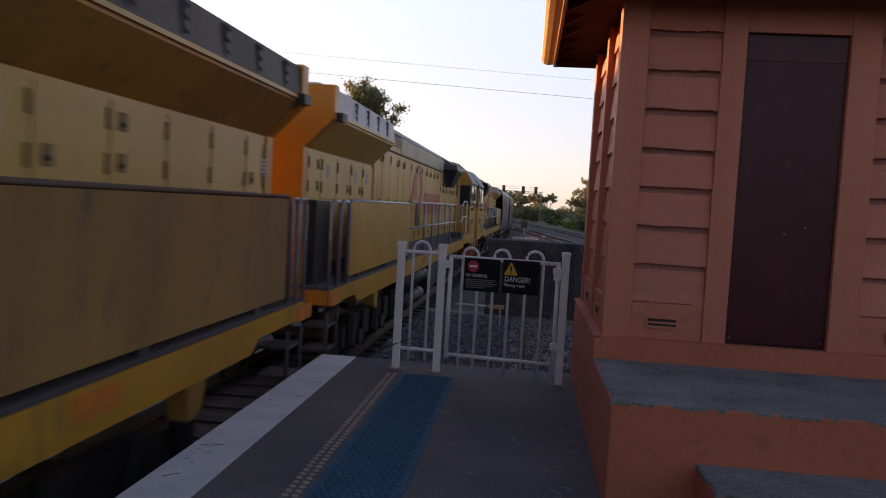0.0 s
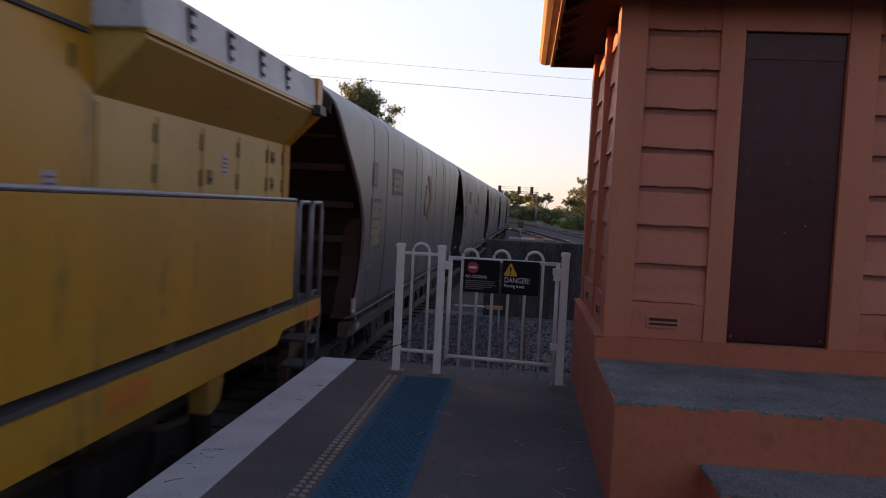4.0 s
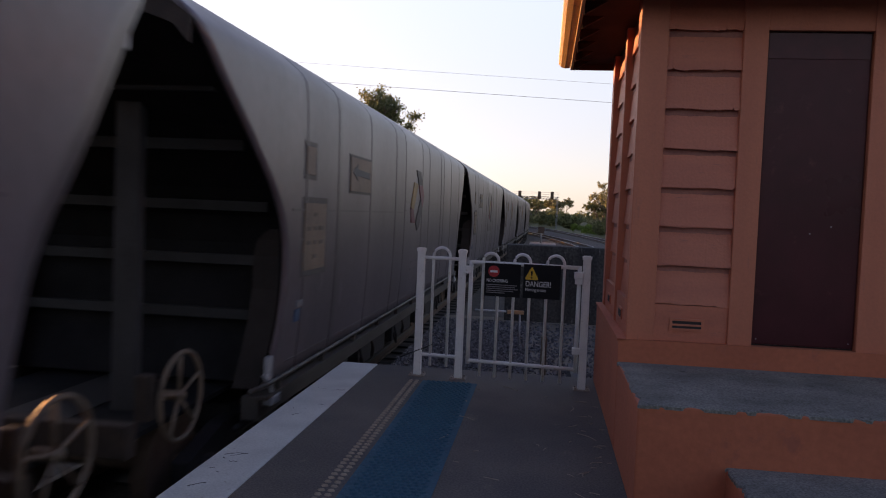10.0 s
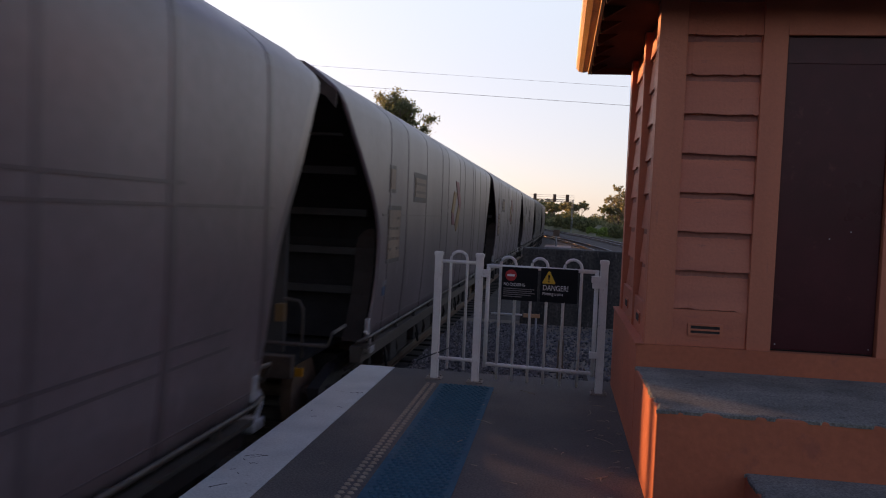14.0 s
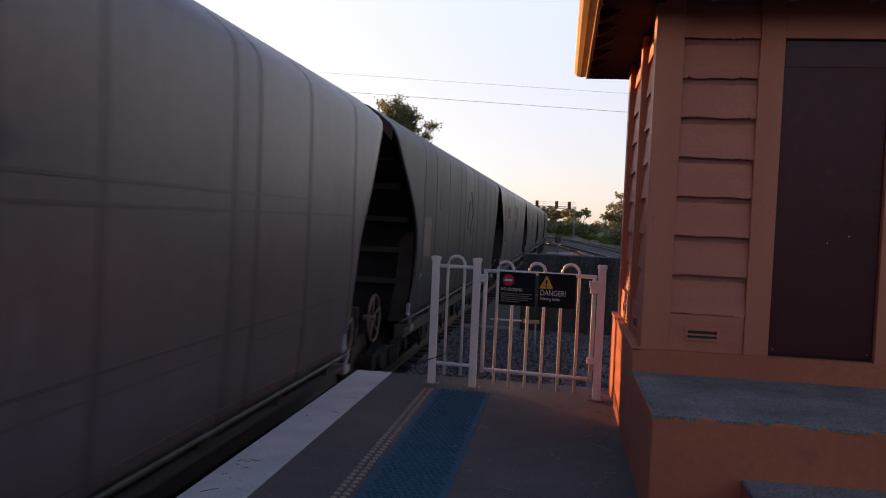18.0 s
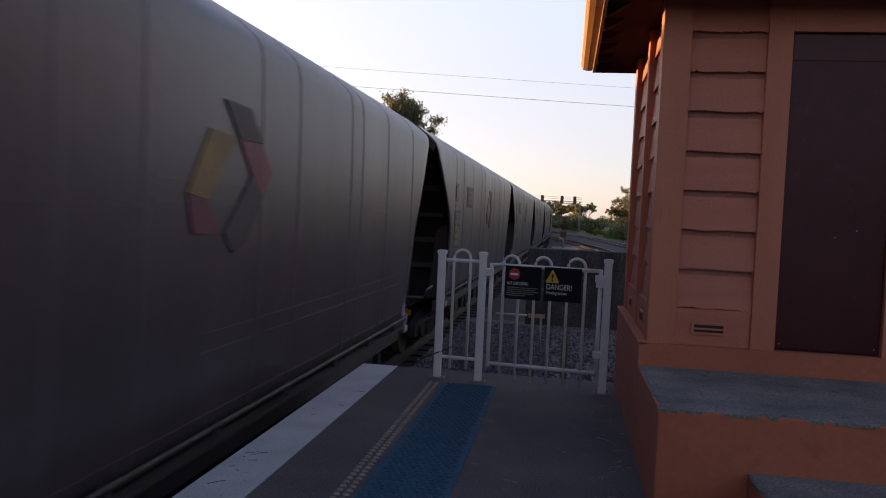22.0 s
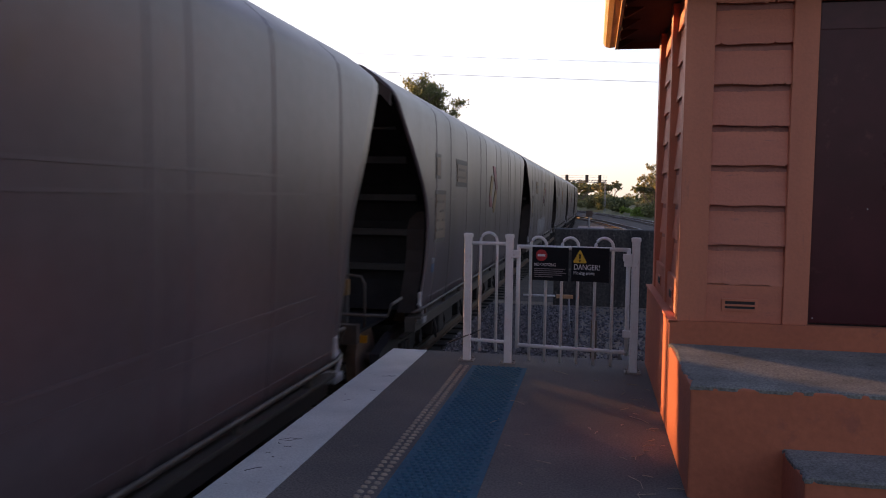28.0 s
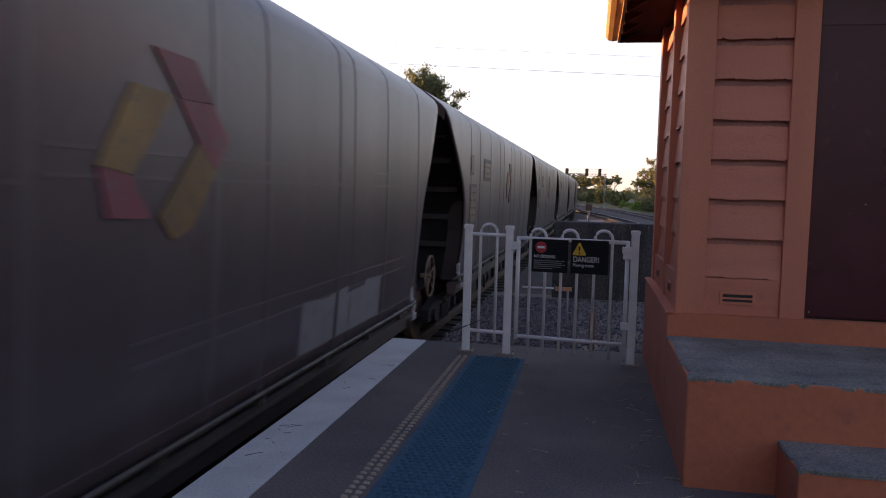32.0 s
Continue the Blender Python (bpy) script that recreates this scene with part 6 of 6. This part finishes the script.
# ---- plants, gantry, wires, distance ----
def build_tree(x, y, h, spread, crown0, leaf, n, seed, label, base=None, size=0.22, name="tree"):
    rng = random.Random(seed)
    z0 = RAIL_Z - 0.75 if base is None else base
    tr = tagged(empty(name, pose(x, y, z0)), label, "tree", "trees")
    bm = bmesh.new()
    tips = []
    def limb(p, d, ln, r, depth):
        q = p + d * ln
        mid = p + d * ln * 0.5 + Vector((rng.uniform(-1, 1), rng.uniform(-1, 1), 0)) * ln * 0.05
        a = [(p, r), (mid, r * 0.85), (q, r * 0.68)]
        for (u, ru), (v, rv) in zip(a, a[1:]):
            dd = (v - u).normalized()
            e = dd.cross(Vector((0.3, 0.9, 0.2))).normalized()
            f = dd.cross(e)
            A = [bm.verts.new(u + (e * math.cos(k * 1.2566) + f * math.sin(k * 1.2566)) * ru) for k in range(5)]
            B = [bm.verts.new(v + (e * math.cos(k * 1.2566) + f * math.sin(k * 1.2566)) * rv) for k in range(5)]
            for k in range(5):
                bm.faces.new((A[k], A[(k + 1) % 5], B[(k + 1) % 5], B[k]))
        if depth == 0:
            tips.append(q)
            return
        for _ in range(3 if depth > 1 else 4):
            nd = (d + Vector((rng.uniform(-1, 1), rng.uniform(-1, 1), rng.uniform(-0.15, 0.7))) * 0.75).normalized()
            limb(q if rng.random() < 0.6 else mid, nd, ln * rng.uniform(0.6, 0.85), r * 0.6, depth - 1)
    limb(Vector((0, 0, 0)), Vector((0.03, 0.02, 1)).normalized(), h * crown0, h * 0.028, 0)
    tips.clear()
    top = Vector((0.03, 0.02, 1)).normalized() * h * crown0
    for k in range(5):
        a = k * 1.2566 + rng.uniform(-0.3, 0.3)
        limb(top, Vector((math.cos(a) * spread, math.sin(a) * spread, 1.0)).normalized(), h * (1 - crown0) * 0.42, h * 0.016, 3)
    part("trunk", bm, M_BARK, tr)
    verts, faces = [], []
    for _ in range(n):
        c = tips[rng.randrange(len(tips))]
        g = Vector((rng.gauss(0, 1), rng.gauss(0, 1), rng.gauss(0, 0.7))) * h * 0.022
        p = c + g
        u = Vector((rng.uniform(-1, 1), rng.uniform(-1, 1), rng.uniform(-1, 1))).normalized()
        w = u.cross(Vector((rng.uniform(-1, 1), rng.uniform(-1, 1), rng.uniform(-1, 1)))).normalized()
        s = size * rng.uniform(0.6, 1.3)
        k = len(verts)
        verts += [tuple(p - u * s), tuple(p + w * s * 0.4), tuple(p + u * s), tuple(p - w * s * 0.4)]
        faces.append((k, k + 1, k + 2, k + 3))
    cr = new("crown", soup("crown", verts, faces, leaf))
    cr.parent = tr
    return tr


def build_bush(x, y, r, h, leaf, n, seed, label, base=None, name="bush"):
    rng = random.Random(seed)
    z0 = RAIL_Z - 0.75 if base is None else base
    bumps = [(rng.uniform(-0.6, 0.6) * r, rng.uniform(-0.6, 0.6) * r, rng.uniform(0.25, 0.75) * h, rng.uniform(0.3, 0.55)) for _ in range(9)]
    verts, faces = [], []
    for _ in range(n):
        bx, by, bz, br = bumps[rng.randrange(9)]
        d = Vector((rng.gauss(0, 1), rng.gauss(0, 1), rng.gauss(0, 1))).normalized() * rng.uniform(0.6, 1.05)
        p = Vector((bx + d.x * br * r, by + d.y * br * r, max(0.02, bz + d.z * br * h * 0.75)))
        u = Vector((rng.uniform(-1, 1), rng.uniform(-1, 1), rng.uniform(-1, 1))).normalized()
        w = u.cross(Vector((rng.uniform(-1, 1), rng.uniform(-1, 1), rng.uniform(-1, 1)))).normalized()
        s = 0.05 * (r + h) * rng.uniform(0.6, 1.4)
        k = len(verts)
        verts += [tuple(p - u * s), tuple(p + w * s * 0.5), tuple(p + u * s), tuple(p - w * s * 0.5)]
        faces.append((k, k + 1, k + 2, k + 3))
    ob = new(name, soup(name, verts, faces, leaf))
    ob.matrix_world = pose(x, y, z0)
    return tagged(ob, label, "bush", "bushes" if name == "bush" else name + "s", kind="" if name == "bush" else "stuff")


def build_gantry():
    y, x0, x1 = 186.0, -7.0, 2.45
    g = tagged(empty("signal_gantry"), "grey steel signal gantry across the far tracks", "gantry")
    for x in (x0, x1):
        bm = bmesh.new()
        for dx in (-0.14, 0.14):
            for dy in (-0.3, 0.3):
                box(bm, x + dx - 0.045, x + dx + 0.045, y + dy - 0.045, y + dy + 0.045, RAIL_Z - 0.6, 5.9)
        for k in range(9):
            z = RAIL_Z + k * 0.8
            tube(bm, [(x - 0.14, y - 0.3, z), (x + 0.14, y - 0.3, z + 0.8)], 0.03, 4)
        part("leg", bm, M_GANTRY, g)
    bm = bmesh.new()
    for z in (5.35, 5.85):
        for dy in (-0.4, 0.4):
            box(bm, x0 - 0.6, x1 + 0.4, y + dy - 0.06, y + dy + 0.06, z, z + 0.12)
    for k in range(14):
        x = x0 + k * (x1 - x0) / 14
        tube(bm, [(x, y - 0.4, 5.4), (x + (x1 - x0) / 14, y - 0.4, 5.9)], 0.04, 4)
    part("truss", bm, M_GANTRY, g, "lattice walkway truss")
    tpart("guard_rail", [[(x0 - 0.6, y - 0.5, 6.9), (x1 + 0.4, y - 0.5, 6.9)], [(x0 - 0.6, y - 0.5, 6.45), (x1 + 0.4, y - 0.5, 6.45)]], 0.025, M_GANTRY, g, "", 5)
    for x in (-6.2, -1.7, 1.2):
        hd = bpart("signal_head", (x - 0.36, x + 0.36, y - 0.7, y - 0.4, 5.35, 7.1), M_RAILSIDE, g, "dark signal head", bev=0.05)
        for k in range(2):
            bm = bmesh.new()
            tube(bm, [(x, y - 0.72, 5.8 + k * 0.75), (x, y - 0.95, 5.8 + k * 0.75)], 0.16, 10)
            part("lamp_hood", bm, M_RAILSIDE, hd)


def wire(name, a, b, sag, r, label):
    pts = [Vector(a).lerp(Vector(b), k / 24) - Vector((0, 0, sag * 4 * (k / 24) * (1 - k / 24))) for k in range(25)]
    bm = bmesh.new()
    tube(bm, pts, r, 5)
    tagged(part(name, bm, M_WIRE), label, "cable", "overhead wires")


def build_far():
    build_gantry()
    wire("overhead_wire", (-40, 40, 10.4), (22, 40, 7.2), 0.15, 0.0055, "thin overhead wire crossing the sky")
    wire("overhead_wire", (-40, 40, 9.55), (22, 40, 6.35), 0.2, 0.009, "dark overhead cable crossing the sky")
    for x in (-40, 22):
        pl = tagged(empty("power_pole", pose(x, 40.4, RAIL_Z - 0.75)), "tall weathered timber power pole", "pole", "power poles")
        tpart("shaft", [[(0, 0, 0), (0, 0, 13.5 if x < 0 else 9.6)]], 0.15, M_BARK, pl, "", 10)
        z = 12.0 if x < 0 else 8.8
        bpart("crossarm", (-0.06, 0.06, -0.7, 0.5, z, z + 0.12), M_BARK, pl)
    build_tree(-16.3, 73, 13.5, 0.36, 0.45, M_LEAF, 11000, 2, "tall dark eucalyptus behind the train", size=0.15)
    # grassy rise, trees and thicket along the outside of the curve
    far = right_line(9.9, 20, 1050)
    bm = bmesh.new()
    rows = [[bm.verts.new((*far(s_, off)[:2], z)) for off, z in ((3.2, RAIL_Z - 0.76), (6.0, RAIL_Z - 0.35), (13.0, 0.3), (30.0, 1.0), (70.0, 1.2), (72.0, RAIL_Z - 0.8))] for s_ in range(84, 372, 12)]
    for a, b in zip(rows, rows[1:]):
        for k in range(5):
            bm.faces.new((a[k], a[k + 1], b[k + 1], b[k]))
    tagged(part("grass_rise", bm, M_GRASS), "gentle dry grass rise outside the curve", "bank", kind="structure")
    rng = random.Random(21)
    for s_, off, h, leaf, n, size, about in ((128, 6.6, 7.2, M_LEAF3, 2600, 0.2, "olive spreading tree beyond the tracks"), (136, 9.0, 6.6, M_LEAF3, 3000, 0.24, "leafy green tree beyond the tracks"), (152, 9.0, 5.4, M_LEAF, 3000, 0.26, "low olive tree beyond the tracks"),
                                             (215, 12.0, 7.0, M_LEAF3, 2600, 0.36, "distant brown-green tree beyond the tracks"), (240, 9.5, 7.5, M_LEAF, 2600, 0.38, "distant dark tree beyond the tracks"), (262, 14.0, 8.5, M_LEAF3, 2600, 0.4, "distant brown-green tree beyond the tracks"),
                                             (290, 10.0, 8.5, M_LEAF, 2400, 0.42, "distant dark tree beyond the tracks"), (318, 12.0, 9.5, M_LEAF, 2400, 0.45, "distant dark tree beyond the tracks")):
        x, y, _ = far(s_, off)
        build_tree(x, y, h, 0.95, 0.2, leaf, n, int(s_), about, base=-0.6, size=size)
    for i in range(60):
        s_ = 172 + 160 * (i + rng.random()) / 60
        x, y, _ = far(s_, 7.5 + 24 * rng.random() ** 1.6)
        build_bush(x, y, rng.uniform(2.2, 4.2), rng.uniform(2.2, 4.3), rng.choice((M_LEAF, M_LEAF, M_LEAF3)), 1000, 100 + i, "distant scrubby olive thicket beyond the tracks", base=-0.9, name="thicket")
    for i in range(10):
        x, y, _ = far(140 + i * 4.5, 15 + rng.uniform(-2, 4))
        build_bush(x, y, rng.uniform(2.0, 3.0), rng.uniform(2.4, 4.2), rng.choice((M_LEAF, M_LEAF3)), 1000, 340 + i, "distant scrubby olive thicket beyond the tracks", base=-0.3, name="thicket")
    # row hidden behind the train, added to keep sun off the distance
    for i in range(34):
        build_bush(-28 + rng.uniform(-2, 2), 122 + i * 7.2, rng.uniform(4.2, 5.6), rng.uniform(5.6, 7.6) + 0.07 * i, rng.choice((M_LEAF, M_LEAF3)), 700, 400 + i, "unseen thicket row added to shade the far tracks", name="thicket")
    for i in range(36):
        build_bush(27 + rng.uniform(-2, 3), -62 + i * 6.0, 4.5, rng.uniform(6.5, 9.5), rng.choice((M_LEAF, M_LEAF3)), 420, 200 + i, "dense dark tree screen across the station yard", name="tree_screen")
    for i, (s_, off, r, h, lf) in enumerate(((102, 4.6, 1.0, 2.0, M_LEAF2), (150, 6.2, 1.6, 1.8, M_LEAF2), (142, 5.6, 0.9, 0.9, M_LEAF2), (166, 6.6, 1.3, 1.4, M_LEAF2), (118, 8.0, 1.6, 2.2, M_LEAF), (126, 5.4, 1.6, 2.0, M_LEAF), (131, 7.4, 2.2, 2.8, M_LEAF3), (138, 6.4, 1.8, 2.2, M_LEAF), (180, 7.2, 1.4, 1.6, M_LEAF))):
        x, y, _ = far(s_, off)
        build_bush(x, y, r, h, lf, 1100, 60 + i, "bright green bush beside the tracks" if lf is M_LEAF2 else "dull olive bush beside the tracks", base=RAIL_Z - 0.6 + 0.1 * (off - 3))


def build_yard():
    """The low ground past the platform's end: stones, concrete wall, small signal."""
    bm = bmesh.new()
    prism(bm, [(8.14, -0.75), (8.14, -0.5), (9.5, -0.56), (17.0, -0.62), (17.0, -0.8)], -2.1, 4.3, "x")
    tagged(part("dirt_bank", bm, M_DIRT), "bare dirt and stones past the platform end", "ground", kind="structure")
    bm = bmesh.new()
    box(bm, -0.85, 4.2, 16.6, 17.05, -1.3, 0.94, bev=0.03)
    tagged(part("concrete_wall", bm, M_OLDWALL), "dark weathered concrete retaining wall", "wall", kind="structure")
    bm = bmesh.new()
    box(bm, -1.5, 1.0, 75.0, 81.0, RAIL_Z - 0.25, RAIL_Z - 0.02, bev=0.02)
    tagged(part("concrete_pad", bm, M_CONCRETE), "pale concrete trough lids beside the track", "pad", kind="structure")
    sg = tagged(empty("dwarf_signal", pose(-0.45, 78.0, RAIL_Z - 0.02)), "small reddish ground signal on a grey post", "signal")
    tpart("post", [[(0, 0, 0), (0, 0, 1.05)]], 0.09, M_GANTRY, sg)
    bpart("head", (-0.3, 0.3, -0.12, 0.12, 1.0, 1.6), M_RAILSIDE, sg, bev=0.02)
    mk = tagged(empty("marker_board", pose(-0.55, 13.0, -0.6)), "small orange marker board on a low frame", "marker")
    for dx in (-0.25, 0.12):
        tpart("leg", [[(dx, 0, 0), (dx, 0, 0.62)]], 0.018, M_GANTRY, mk, "", 6)
    bpart("board", (-0.08, 0.18, -0.03, 0.0, 0.57, 0.63), M_ORANGE, mk, bev=0.004)
    tpart("frame_bar", [[(-0.6, 0.02, 0.6), (-0.1, 0.02, 0.6)]], 0.015, M_FENCE, mk)
    st = tagged(empty("timber_stake", pose(-0.05, 9.3, -0.55)), "short dark timber stake", "stake")
    bm = bmesh.new()
    box(bm, -0.035, 0.035, -0.02, 0.02, 0, 0.75, bev=0.006)
    part("shaft", bm, M_BARK, st)
    bm = bmesh.new()
    prism(bm, [(8.4, -0.5), (10.2, -0.57), (10.2, -0.25), (8.4, -0.1)], 0.25, 0.33, "x")
    tagged(part("ramp_board", bm, M_DARKCONC), "sloping concrete edge beside the hut", "kerb", kind="structure")
    stones("ballast_stones", 15000, lambda r: ((lambda x, y: (x, y, -0.52 - 0.012 * (y - 8.2) + r.uniform(-0.015, 0.02)))(r.uniform(-2.08, 1.0) if r.rand() < 0.45 else r.uniform(-2.08, -0.3), 8.2 + r.rand() ** 1.6 * 8.2)), "loose grey ballast stones past the platform end")


build_ground()
build_track(line, -420, 300, 6.0, "rusty-sided steel railway track beside the platform", M_SHADEDRAIL, M_SHADEDTIE)
build_track(right_line(5.9, 20, 650), -60, 240, 6.0, "steel railway track beyond the platform")
build_track(right_line(9.9, 20, 1050), -60, 330, 6.0, "steel railway track beyond the platform")
build_platform()
build_hut()
build_fence()
build_yard()
build_far()
build_train()
motions()
